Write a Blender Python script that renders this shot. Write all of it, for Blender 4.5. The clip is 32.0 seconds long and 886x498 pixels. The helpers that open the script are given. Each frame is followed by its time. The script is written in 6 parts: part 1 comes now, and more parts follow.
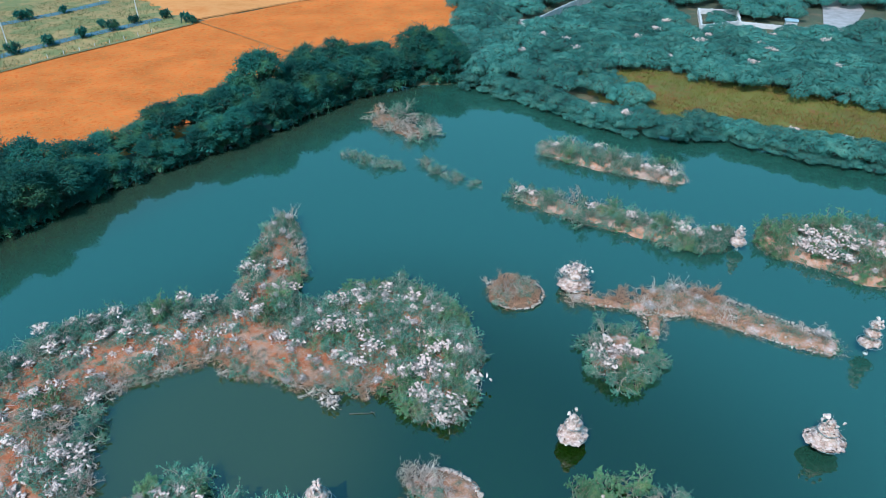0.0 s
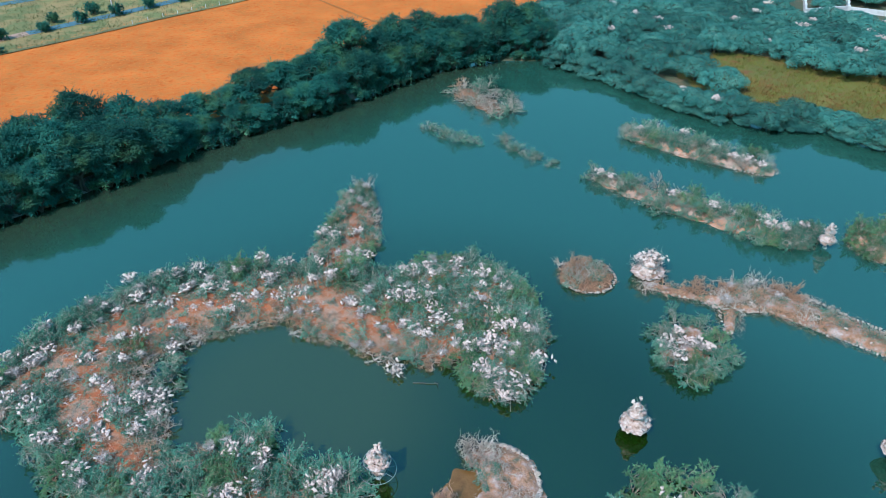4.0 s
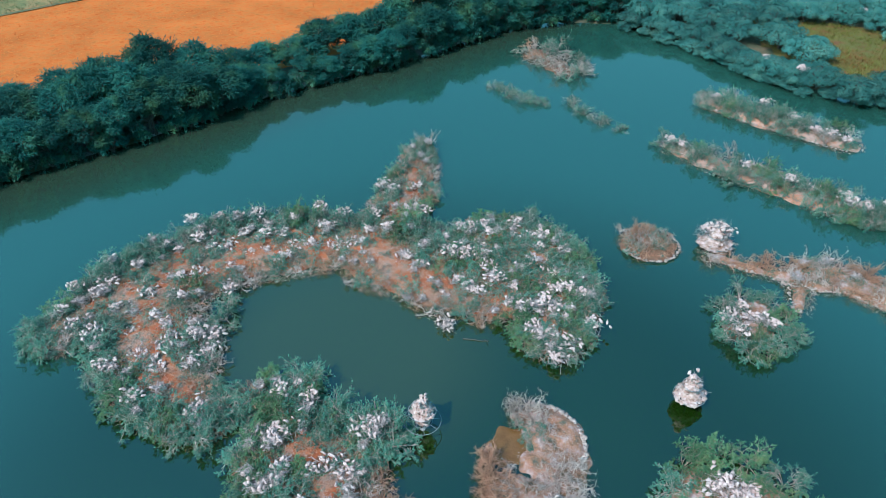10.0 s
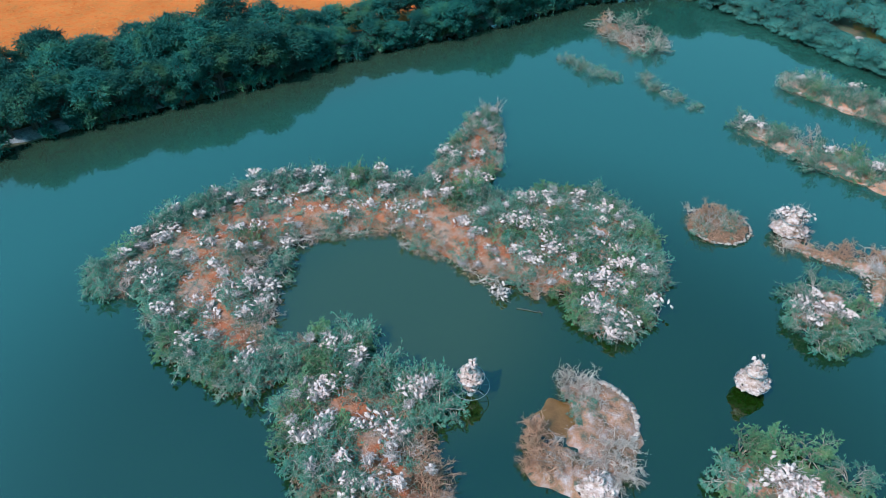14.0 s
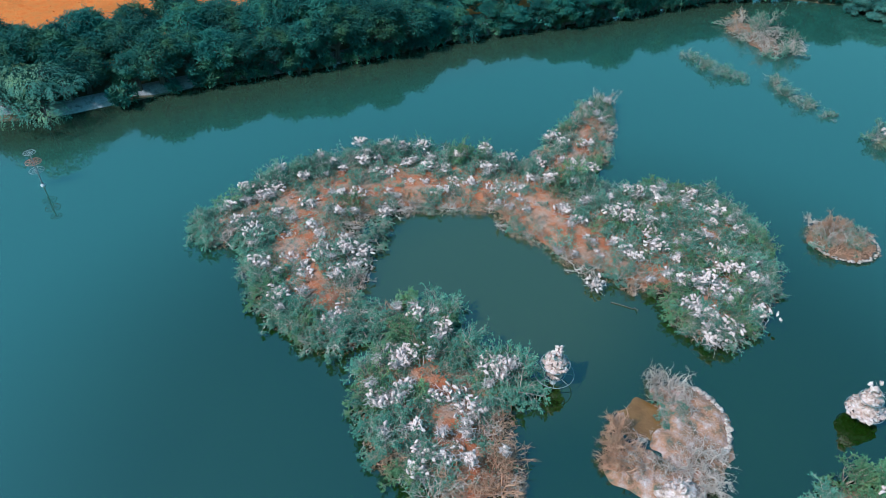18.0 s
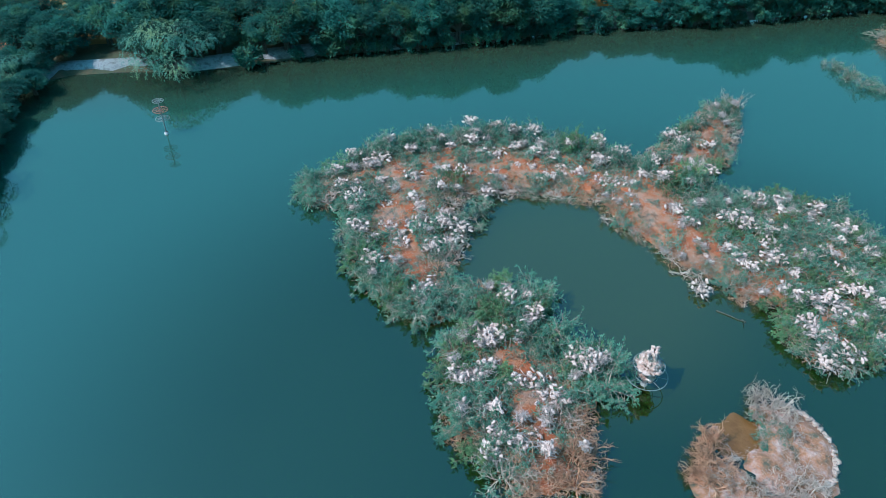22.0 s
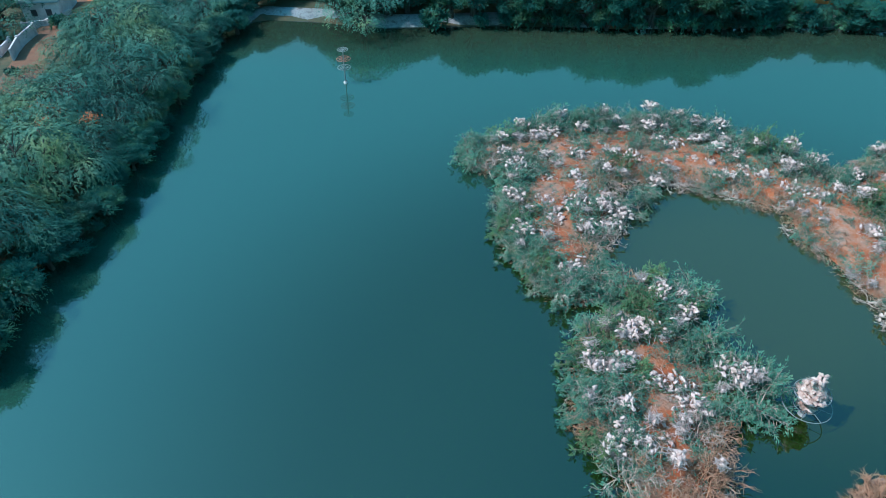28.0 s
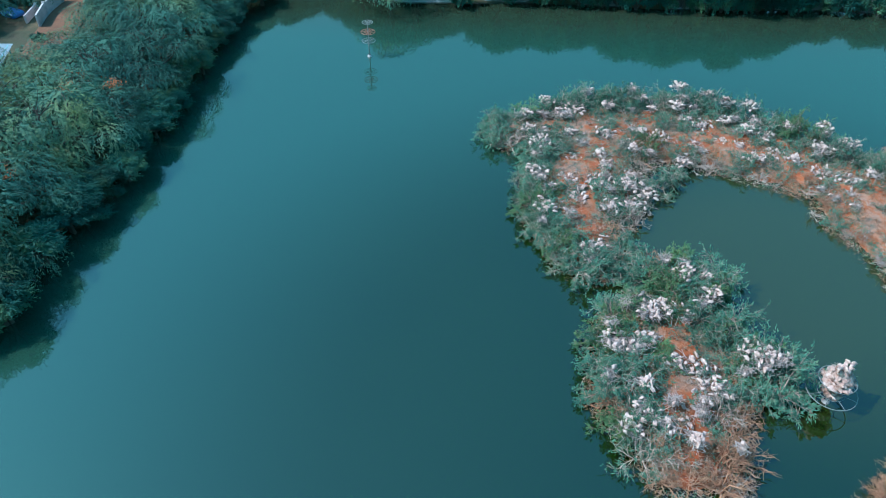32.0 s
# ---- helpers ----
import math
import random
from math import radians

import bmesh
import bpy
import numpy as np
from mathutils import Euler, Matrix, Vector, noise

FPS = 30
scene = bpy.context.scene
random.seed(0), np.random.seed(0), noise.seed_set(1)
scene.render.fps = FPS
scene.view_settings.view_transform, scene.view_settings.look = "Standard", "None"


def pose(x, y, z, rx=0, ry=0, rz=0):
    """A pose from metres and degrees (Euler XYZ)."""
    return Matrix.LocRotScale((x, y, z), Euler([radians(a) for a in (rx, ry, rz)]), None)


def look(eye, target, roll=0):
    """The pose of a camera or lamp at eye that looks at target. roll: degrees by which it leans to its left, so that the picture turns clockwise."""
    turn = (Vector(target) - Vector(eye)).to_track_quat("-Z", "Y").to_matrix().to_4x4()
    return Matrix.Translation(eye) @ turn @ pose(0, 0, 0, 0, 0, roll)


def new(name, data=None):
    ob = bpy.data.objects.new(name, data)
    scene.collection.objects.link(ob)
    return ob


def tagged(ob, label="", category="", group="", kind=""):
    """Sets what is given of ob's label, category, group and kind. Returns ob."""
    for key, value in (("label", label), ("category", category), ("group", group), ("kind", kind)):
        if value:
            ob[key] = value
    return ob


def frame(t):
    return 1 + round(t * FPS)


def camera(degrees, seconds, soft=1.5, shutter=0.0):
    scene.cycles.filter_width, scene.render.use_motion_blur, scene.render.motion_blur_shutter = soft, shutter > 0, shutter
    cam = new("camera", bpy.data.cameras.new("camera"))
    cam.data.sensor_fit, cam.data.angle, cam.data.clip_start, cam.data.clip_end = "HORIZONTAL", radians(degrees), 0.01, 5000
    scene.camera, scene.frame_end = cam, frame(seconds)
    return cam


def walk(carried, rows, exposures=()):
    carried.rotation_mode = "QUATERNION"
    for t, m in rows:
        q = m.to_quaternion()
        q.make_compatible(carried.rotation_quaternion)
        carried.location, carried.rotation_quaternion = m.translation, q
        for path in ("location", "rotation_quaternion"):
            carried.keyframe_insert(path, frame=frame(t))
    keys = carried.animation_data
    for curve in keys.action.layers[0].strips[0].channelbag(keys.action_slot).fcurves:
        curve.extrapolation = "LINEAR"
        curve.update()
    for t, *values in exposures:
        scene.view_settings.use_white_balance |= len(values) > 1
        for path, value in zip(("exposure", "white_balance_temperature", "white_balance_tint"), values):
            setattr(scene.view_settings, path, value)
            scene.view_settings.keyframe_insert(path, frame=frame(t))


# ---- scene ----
cam = camera(64.51, 32.0, soft=0.8)
PATH = [
    (0, (0.00, 0.00, 60.00), (-0.06, 50.40, 27.44), 0.02),
    (0.5, (0.06, -0.02, 59.97), (-0.74, 50.24, 27.20), -0.05),
    (1, (0.09, -0.05, 60.01), (-1.56, 50.04, 27.02), -0.10),
    (1.5, (0.04, -0.11, 60.08), (-2.36, 49.80, 26.87), -0.09),
    (2, (-0.04, -0.17, 60.16), (-3.17, 49.56, 26.73), -0.05),
    (2.5, (-0.10, -0.21, 60.20), (-3.94, 49.31, 26.55), -0.01),
    (3, (-0.10, -0.23, 60.18), (-4.70, 49.11, 26.35), -0.05),
    (3.5, (-0.07, -0.20, 60.12), (-5.45, 48.91, 26.07), -0.08),
    (4, (-0.07, -0.22, 60.05), (-6.18, 48.68, 25.82), -0.11),
    (4.5, (-0.08, -0.26, 59.96), (-6.89, 48.45, 25.59), -0.10),
    (6.5, (-0.13, -0.24, 59.69), (-9.76, 47.50, 24.64), 0.03),
    (7, (-0.12, -0.25, 59.51), (-10.09, 47.29, 24.29), 0.01),
    (7.5, (-0.09, -0.25, 59.26), (-10.19, 47.15, 23.89), 0.01),
    (8, (-0.04, -0.21, 58.98), (-10.28, 47.02, 23.42), -0.01),
    (8.5, (-0.01, -0.20, 58.72), (-10.44, 46.85, 22.98), -0.03),
    (9, (0.05, -0.11, 58.43), (-10.59, 46.75, 22.50), -0.10),
    (9.5, (0.13, -0.06, 58.12), (-10.59, 46.63, 22.00), -0.16),
    (10, (0.17, -0.05, 57.80), (-10.63, 46.49, 21.51), -0.24),
    (10.5, (0.19, -0.07, 57.44), (-10.71, 46.35, 21.02), -0.29),
    (11, (0.18, -0.04, 57.05), (-10.83, 46.25, 20.50), -0.31),
    (11.5, (0.18, -0.03, 56.72), (-10.90, 46.12, 20.02), -0.31),
    (12, (0.16, -0.08, 56.45), (-11.29, 45.85, 19.57), -0.29),
    (12.5, (0.15, -0.08, 56.12), (-12.26, 45.50, 19.12), -0.31),
    (13, (0.13, -0.00, 55.81), (-13.29, 45.16, 18.66), -0.35),
    (13.5, (0.13, 0.04, 55.50), (-14.24, 44.79, 18.20), -0.34),
    (14, (0.17, -0.03, 55.20), (-15.11, 44.30, 17.76), -0.33),
    (14.5, (0.18, -0.02, 54.94), (-15.94, 43.87, 17.34), -0.33),
    (16.5, (0.14, 0.04, 53.82), (-19.35, 42.40, 16.06), -0.39),
    (17, (0.13, 0.00, 53.41), (-20.27, 41.99, 15.71), -0.36),
    (17.5, (0.03, -0.09, 52.98), (-21.37, 41.45, 15.34), -0.27),
    (18, (-0.05, -0.23, 52.57), (-22.50, 40.81, 15.00), -0.21),
    (18.5, (-0.12, -0.35, 52.17), (-23.54, 40.21, 14.67), -0.06),
    (19, (-0.08, -0.45, 51.76), (-24.32, 39.67, 14.31), 0.03),
    (19.5, (-0.06, -0.55, 51.34), (-25.10, 39.13, 13.95), 0.17),
    (20, (-0.06, -0.59, 50.94), (-25.93, 38.59, 13.57), 0.22),
    (20.5, (-0.08, -0.58, 50.62), (-26.75, 38.01, 13.20), 0.28),
    (21, (-0.12, -0.51, 50.35), (-27.60, 37.47, 12.90), 0.28),
    (21.5, (-0.17, -0.43, 50.07), (-28.47, 36.84, 12.53), 0.33),
    (22, (-0.29, -0.37, 49.80), (-29.45, 36.15, 12.17), 0.30),
    (22.5, (-0.40, -0.32, 49.55), (-30.39, 35.44, 11.83), 0.34),
    (23, (-0.47, -0.26, 49.34), (-31.22, 34.73, 11.53), 0.35),
    (23.5, (-0.47, -0.19, 49.12), (-32.00, 34.03, 11.24), 0.29),
    (24, (-0.49, -0.08, 48.83), (-32.80, 33.34, 10.89), 0.20),
    (24.5, (-0.51, -0.02, 48.56), (-33.54, 32.61, 10.57), 0.05),
    (25, (-0.52, -0.03, 48.30), (-34.25, 31.80, 10.24), 0.04),
    (25.5, (-0.55, -0.01, 48.03), (-34.96, 31.02, 9.91), 0.01),
    (27.5, (-0.59, 0.10, 46.94), (-37.56, 27.80, 8.65), -0.20),
    (28, (-0.58, 0.06, 46.70), (-38.13, 26.97, 8.41), -0.16),
    (28.5, (-0.60, -0.02, 46.48), (-38.71, 26.10, 8.19), -0.15),
    (29, (-0.59, -0.07, 46.31), (-39.05, 25.44, 7.97), -0.10),
    (29.5, (-0.55, -0.11, 46.18), (-39.02, 25.37, 7.83), -0.03),
    (30, (-0.55, -0.13, 46.05), (-38.99, 25.34, 7.67), 0.08),
    (30.5, (-0.55, -0.10, 45.95), (-38.87, 25.25, 7.37), 0.06),
    (31, (-0.60, -0.09, 45.82), (-38.75, 25.21, 7.02), 0.08),
    (31.5, (-0.64, -0.12, 45.67), (-38.58, 25.12, 6.63), 0.18),
    (32, (-0.66, -0.16, 45.53), (-38.36, 25.00, 6.22), 0.31),
]
walk(cam, [(t, look(eye, target, roll)) for t, eye, target, roll in PATH], [(0, 0.12, 5650, 10)])

# ---- light ----
SUN_EL, SUN_AZ = radians(50), math.atan2(-0.86, -0.50)
world = bpy.data.worlds.new("world")
scene.world = world
world.use_nodes = True
wn, wl = world.node_tree.nodes, world.node_tree.links
sky = wn.new("ShaderNodeTexSky")
sky.sky_type, sky.sun_disc = "NISHITA", False
sky.sun_elevation, sky.sun_rotation = SUN_EL, math.pi / 2 - SUN_AZ
sky.air_density, sky.dust_density, sky.ozone_density = 3.0, 4.0, 2.0
tint = wn.new("ShaderNodeMix")
tint.data_type, tint.blend_type = "RGBA", "MULTIPLY"
tint.inputs[0].default_value = 1.0
tint.inputs[7].default_value = (0.34, 1.0, 1.35, 1)
wl.new(sky.outputs[0], tint.inputs[6])
wl.new(tint.outputs[2], wn["Background"].inputs[0])
wn["Background"].inputs[1].default_value = 0.15
sun = new("sun", bpy.data.lights.new("sun", "SUN"))
sun.data.energy, sun.data.angle, sun.data.color = 4.8, radians(0.6), (0.97, 0.88, 0.87)
sun.matrix_world = look((math.cos(SUN_EL) * math.cos(SUN_AZ) * 200, math.cos(SUN_EL) * math.sin(SUN_AZ) * 200, math.sin(SUN_EL) * 200), (0, 0, 0))


# ---- materials ----
def material(name, cols, scale=1.0, rough=0.8, bump=0.3, bump_scale=None, detail=6.0, vary=0.0, metal=0.0, through_light=0.0, stops=None, big=0.0, spec=None):
    """Noise-mixed base colour at one scale, blotches at a larger one, fine relief; vary: spread of value between objects."""
    m = bpy.data.materials.new(name)
    m.use_nodes = True
    n, l = m.node_tree.nodes, m.node_tree.links
    b = n["Principled BSDF"]
    b.inputs["Roughness"].default_value, b.inputs["Metallic"].default_value = rough, metal
    if spec is not None:
        b.inputs["Specular IOR Level"].default_value = spec
    co = n.new("ShaderNodeTexCoord")
    tex = n.new("ShaderNodeTexNoise")
    tex.inputs["Scale"].default_value, tex.inputs["Detail"].default_value, tex.inputs["Roughness"].default_value = scale, detail, 0.65
    geo = n.new("ShaderNodeNewGeometry")
    l.new(geo.outputs["Position"], tex.inputs["Vector"])
    ramp = n.new("ShaderNodeValToRGB")
    r = ramp.color_ramp
    stops = stops or [0.32 + 0.36 * i / max(1, len(cols) - 1) for i in range(len(cols))]
    while len(r.elements) < len(cols):
        r.elements.new(0.5)
    for e, s, c in zip(r.elements, stops, cols):
        e.position, e.color = s, (*c, 1)
    l.new(tex.outputs["Fac"], ramp.inputs[0])
    out = ramp.outputs[0]
    if vary:
        info, hsv, mp = n.new("ShaderNodeObjectInfo"), n.new("ShaderNodeHueSaturation"), n.new("ShaderNodeMapRange")
        mp.inputs["To Min"].default_value, mp.inputs["To Max"].default_value = 1 - vary, 1 + vary
        l.new(info.outputs["Random"], mp.inputs["Value"])
        l.new(mp.outputs[0], hsv.inputs["Value"])
        l.new(out, hsv.inputs["Color"])
        out = hsv.outputs[0]
    if big:
        t2, mp2, mul = n.new("ShaderNodeTexNoise"), n.new("ShaderNodeMapRange"), n.new("ShaderNodeHueSaturation")
        t2.inputs["Scale"].default_value, t2.inputs["Detail"].default_value = scale / 7, 3
        mp2.inputs["From Min"].default_value, mp2.inputs["From Max"].default_value = 0.3, 0.7
        mp2.inputs["To Min"].default_value, mp2.inputs["To Max"].default_value = 1 - big, 1 + big
        l.new(geo.outputs["Position"], t2.inputs["Vector"])
        l.new(t2.outputs["Fac"], mp2.inputs["Value"])
        l.new(mp2.outputs[0], mul.inputs["Value"])
        l.new(out, mul.inputs["Color"])
        out = mul.outputs[0]
    l.new(out, b.inputs["Base Color"])
    if bump:
        bm_, tb = n.new("ShaderNodeBump"), n.new("ShaderNodeTexNoise")
        tb.inputs["Scale"].default_value, tb.inputs["Detail"].default_value = bump_scale or scale * 4, 5
        l.new(geo.outputs["Position"], tb.inputs["Vector"])
        l.new(tb.outputs["Fac"], bm_.inputs["Height"])
        bm_.inputs["Strength"].default_value, bm_.inputs["Distance"].default_value = bump, 0.15
        l.new(bm_.outputs[0], b.inputs["Normal"])
    if through_light:
        tr, mix = n.new("ShaderNodeBsdfTranslucent"), n.new("ShaderNodeMixShader")
        l.new(out, tr.inputs["Color"])
        mix.inputs[0].default_value = through_light
        l.new(b.outputs[0], mix.inputs[1])
        l.new(tr.outputs[0], mix.inputs[2])
        l.new(mix.outputs[0], n["Material Output"].inputs["Surface"])
    return m


M_GROUND = material("dry_ground", [(0.075, 0.06, 0.035), (0.05, 0.06, 0.03), (0.14, 0.085, 0.045)], 0.25, 0.95, 0.5, 3.0, big=0.25)
M_SOIL = material("red_soil", [(0.085, 0.080, 0.055), (0.33, 0.072, 0.022), (0.32, 0.098, 0.038), (0.32, 0.165, 0.11), (0.11, 0.10, 0.075)], 0.35, 0.95, 0.7, 4.0, big=0.25, detail=9, stops=[0.36, 0.43, 0.5, 0.58, 0.68])
M_WHITESOIL = material("whitened_soil", [(0.08, 0.075, 0.05), (0.27, 0.115, 0.06), (0.32, 0.19, 0.15), (0.50, 0.40, 0.39)], 0.6, 0.95, 0.8, 4.0, big=0.2, stops=[0.38, 0.48, 0.57, 0.74])
M_BANKSOIL = material("pink_bank", [(0.14, 0.11, 0.085), (0.38, 0.15, 0.08), (0.42, 0.25, 0.19), (0.20, 0.14, 0.11)], 0.5, 0.95, 0.6, 4.0, big=0.2)
M_PALE = material("pale_bank", [(0.13, 0.15, 0.16), (0.24, 0.26, 0.26), (0.08, 0.085, 0.08)], 0.8, 0.9, 0.5, 5.0, big=0.2)
M_FIELD = material("ripe_crop", [(0.42, 0.088, 0.016), (0.50, 0.12, 0.026), (0.46, 0.135, 0.034), (0.36, 0.115, 0.028)], 0.7, 0.95, 0.8, 3.0, big=0.14, detail=9, spec=0.03)
M_FIELD2 = material("stubble_field", [(0.44, 0.14, 0.04), (0.50, 0.20, 0.07), (0.42, 0.15, 0.045)], 0.08, 0.95, 0.5, 1.5, big=0.1, detail=9, spec=0.03)
M_GRASS = material("plot_grass", [(0.20, 0.14, 0.045), (0.12, 0.125, 0.04), (0.27, 0.16, 0.06), (0.15, 0.14, 0.045)], 0.12, 0.95, 0.6, 2.0, big=0.2, detail=9)
M_MARSH = material("marsh_weed", [(0.16, 0.045, 0.012), (0.13, 0.080, 0.010), (0.10, 0.095, 0.012), (0.16, 0.065, 0.012)], 0.35, 0.9, 1.0, 2.5, big=0.2, detail=10)
M_ROAD = material("asphalt", [(0.045, 0.10, 0.13), (0.07, 0.135, 0.165)], 0.6, 0.85, 0.2, 8.0)
M_PINKROAD = material("pink_earth", [(0.27, 0.145, 0.10), (0.34, 0.19, 0.14), (0.22, 0.13, 0.085)], 0.5, 0.95, 0.3, big=0.15)
M_OCHRE = material("ochre_grass", [(0.20, 0.115, 0.035), (0.29, 0.15, 0.045), (0.12, 0.10, 0.04)], 0.2, 0.95, 0.6, 2.0, big=0.25, detail=9)
M_BUND = material("bund_earth", [(0.24, 0.10, 0.035), (0.34, 0.13, 0.04), (0.16, 0.10, 0.04)], 0.6, 0.95, 0.5, big=0.2, spec=0.1)
M_VERGE = material("verge_weeds", [(0.06, 0.07, 0.03), (0.13, 0.11, 0.04), (0.18, 0.12, 0.05)], 0.5, 0.95, 0.5, big=0.25)
M_DARKBARK = material("dark_bark", [(0.035, 0.035, 0.03), (0.08, 0.075, 0.06)], 3.0, 0.9, 0.3)
M_DEAD = material("bleached_twigs", [(0.29, 0.19, 0.145), (0.52, 0.40, 0.34)], 1.2, 0.85, 0.2, vary=0.2)
M_LIMB = material("grey_limbs", [(0.21, 0.125, 0.085), (0.41, 0.28, 0.22)], 1.2, 0.85, 0.2, vary=0.2)
M_RUST = material("brown_twigs", [(0.29, 0.125, 0.065), (0.47, 0.25, 0.16)], 1.2, 0.85, 0.2, vary=0.2)
M_LEAF = material("thorn_leaves", [(0.040, 0.128, 0.092), (0.078, 0.188, 0.128), (0.155, 0.245, 0.150)], 0.9, 0.65, 0.0, vary=0.3, through_light=0.25, spec=0.15)
M_LEAF2 = material("fresh_leaves", [(0.045, 0.12, 0.062), (0.09, 0.18, 0.085), (0.18, 0.245, 0.095)], 0.9, 0.65, 0.0, vary=0.3, through_light=0.25, spec=0.15)
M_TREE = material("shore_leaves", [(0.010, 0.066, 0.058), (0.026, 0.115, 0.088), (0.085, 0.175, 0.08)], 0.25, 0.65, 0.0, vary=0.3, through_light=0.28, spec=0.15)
M_WOOD = material("grove_leaves", [(0.03, 0.115, 0.10), (0.065, 0.19, 0.155), (0.12, 0.245, 0.185)], 0.35, 0.65, 0.0, vary=0.3, through_light=0.3, spec=0.15)
M_BANK = material("bank_leaves", [(0.024, 0.095, 0.082), (0.08, 0.195, 0.145), (0.21, 0.27, 0.12)], 0.10, 0.65, 0.0, vary=0.25, through_light=0.25, spec=0.15)
# white of droppings, and of the mounds that stand in for perched birds
M_WHITE = material("droppings", [(0.35, 0.22, 0.175), (0.50, 0.345, 0.295), (0.61, 0.44, 0.39)], 2.2, 0.9, 0.5, 9.0, stops=[0.28, 0.42, 0.6])
M_CRUST = material("crusted_nests", [(0.26, 0.15, 0.11), (0.44, 0.285, 0.235), (0.60, 0.44, 0.395)], 2.0, 0.9, 0.9, 7.0, stops=[0.34, 0.47, 0.62])
M_STICK = material("nest_sticks", [(0.28, 0.20, 0.17), (0.52, 0.43, 0.41)], 2.0, 0.9, 0.2)
M_STONE = material("rim_stone", [(0.26, 0.18, 0.14), (0.46, 0.34, 0.29)], 1.5, 0.9, 0.5, vary=0.25)
M_WALL = material("white_wall", [(0.40, 0.35, 0.34), (0.58, 0.52, 0.51)], 0.8, 0.8, 0.2, big=0.15)
M_TEAL = material("teal_paint", [(0.06, 0.34, 0.36), (0.10, 0.42, 0.44)], 2.0, 0.5, 0.1)
M_TIN = material("corrugated_sheet", [(0.20, 0.26, 0.29), (0.30, 0.36, 0.39)], 1.5, 0.6, 0.1)
M_METAL = material("painted_steel", [(0.15, 0.16, 0.16), (0.26, 0.27, 0.27)], 4.0, 0.5, 0.1, metal=0.2)
M_RED = material("red_steel", [(0.35, 0.10, 0.07), (0.45, 0.15, 0.10)], 4.0, 0.6, 0.1)
M_DARK = material("dark_opening", [(0.02, 0.025, 0.03), (0.04, 0.04, 0.05)], 2.0, 0.5, 0.0)
M_BLUE = material("blue_sheet", [(0.05, 0.16, 0.42), (0.07, 0.22, 0.5)], 2.0, 0.5, 0.2)
M_BRICK = material("orange_earth", [(0.36, 0.09, 0.03), (0.46, 0.14, 0.05), (0.16, 0.07, 0.04)], 0.8, 0.9, 0.4)
M_MUD = material("wet_mud", [(0.12, 0.050, 0.012), (0.17, 0.075, 0.022)], 0.9, 0.25, 0.2)
M_LANE = material("trodden_earth", [(0.11, 0.055, 0.03), (0.18, 0.08, 0.042), (0.075, 0.06, 0.042)], 0.6, 0.95, 0.5, big=0.2)
M_PAVE = material("pale_paving", [(0.22, 0.18, 0.17), (0.32, 0.27, 0.26)], 0.4, 0.9, 0.2, big=0.15)


def water_material():
    """Still silty lake water: an olive body, paler over the shallows inside the main island's bay, that mirrors the sky."""
    m = bpy.data.materials.new("lake_water")
    m.use_nodes = True
    n, l = m.node_tree.nodes, m.node_tree.links
    b = n["Principled BSDF"]
    geo, tex, ramp = n.new("ShaderNodeNewGeometry"), n.new("ShaderNodeTexNoise"), n.new("ShaderNodeValToRGB")
    tex.inputs["Scale"].default_value, tex.inputs["Detail"].default_value = 0.03, 4
    l.new(geo.outputs["Position"], tex.inputs["Vector"])

    def grade(op, value, low, high, to_low, to_high):
        v, mp = n.new("ShaderNodeVectorMath"), n.new("ShaderNodeMapRange")
        v.operation, v.inputs[1].default_value = op, value
        l.new(geo.outputs["Position"], v.inputs[0])
        mp.interpolation_type = "SMOOTHSTEP"
        for key, val in zip(("From Min", "From Max", "To Min", "To Max"), (low, high, to_low, to_high)):
            mp.inputs[key].default_value = val
        l.new(v.outputs["Value"], mp.inputs["Value"])
        return mp.outputs[0]

    def blend(fac, under, colour):
        mix = n.new("ShaderNodeMix")
        mix.data_type = "RGBA"
        l.new(fac, mix.inputs[0])
        l.new(under, mix.inputs[6])
        mix.inputs[7].default_value = (*colour, 1)
        return mix.outputs[2]

    r = ramp.color_ramp
    r.elements.new(0.5)
    for e, p, c in zip(r.elements, (0.25, 0.5, 0.75), WATER_BODY):
        e.position, e.color = p, (*c, 1)
    l.new(tex.outputs["Fac"], ramp.inputs[0])
    out = ramp.outputs[0]
    # sky sheen painted into the body colour as milky teal, growing towards the open
    out = blend(grade("DISTANCE", (-9, 35, 0), 31.0, 66.0, 0.0, 1.0), out, WATER_SHEEN)
    # silt stirred up in the bay, among the eastern islets
    for centre, inner, outer, share in WATER_SILT:
        out = blend(grade("DISTANCE", centre, inner, outer, share, 0.0), out, (0.036, 0.046, 0.012))
    # brown along the western bank: silt, plus the trees' reflection put into the colour
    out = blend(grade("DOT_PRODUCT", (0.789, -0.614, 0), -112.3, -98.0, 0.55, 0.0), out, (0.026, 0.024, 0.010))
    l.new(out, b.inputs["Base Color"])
    b.inputs["Roughness"].default_value, b.inputs["IOR"].default_value = 0.035, WATER_IOR
    rip, tb = n.new("ShaderNodeBump"), n.new("ShaderNodeTexNoise")
    tb.inputs["Scale"].default_value, tb.inputs["Detail"].default_value = 1.1, 5
    l.new(geo.outputs["Position"], tb.inputs["Vector"])
    l.new(tb.outputs["Fac"], rip.inputs["Height"])
    rip.inputs["Strength"].default_value, rip.inputs["Distance"].default_value = 0.09, 0.06
    l.new(rip.outputs[0], b.inputs["Normal"])
    return m


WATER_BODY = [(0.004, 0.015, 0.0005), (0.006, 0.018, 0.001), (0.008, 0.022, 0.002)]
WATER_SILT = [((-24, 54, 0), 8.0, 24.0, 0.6)]
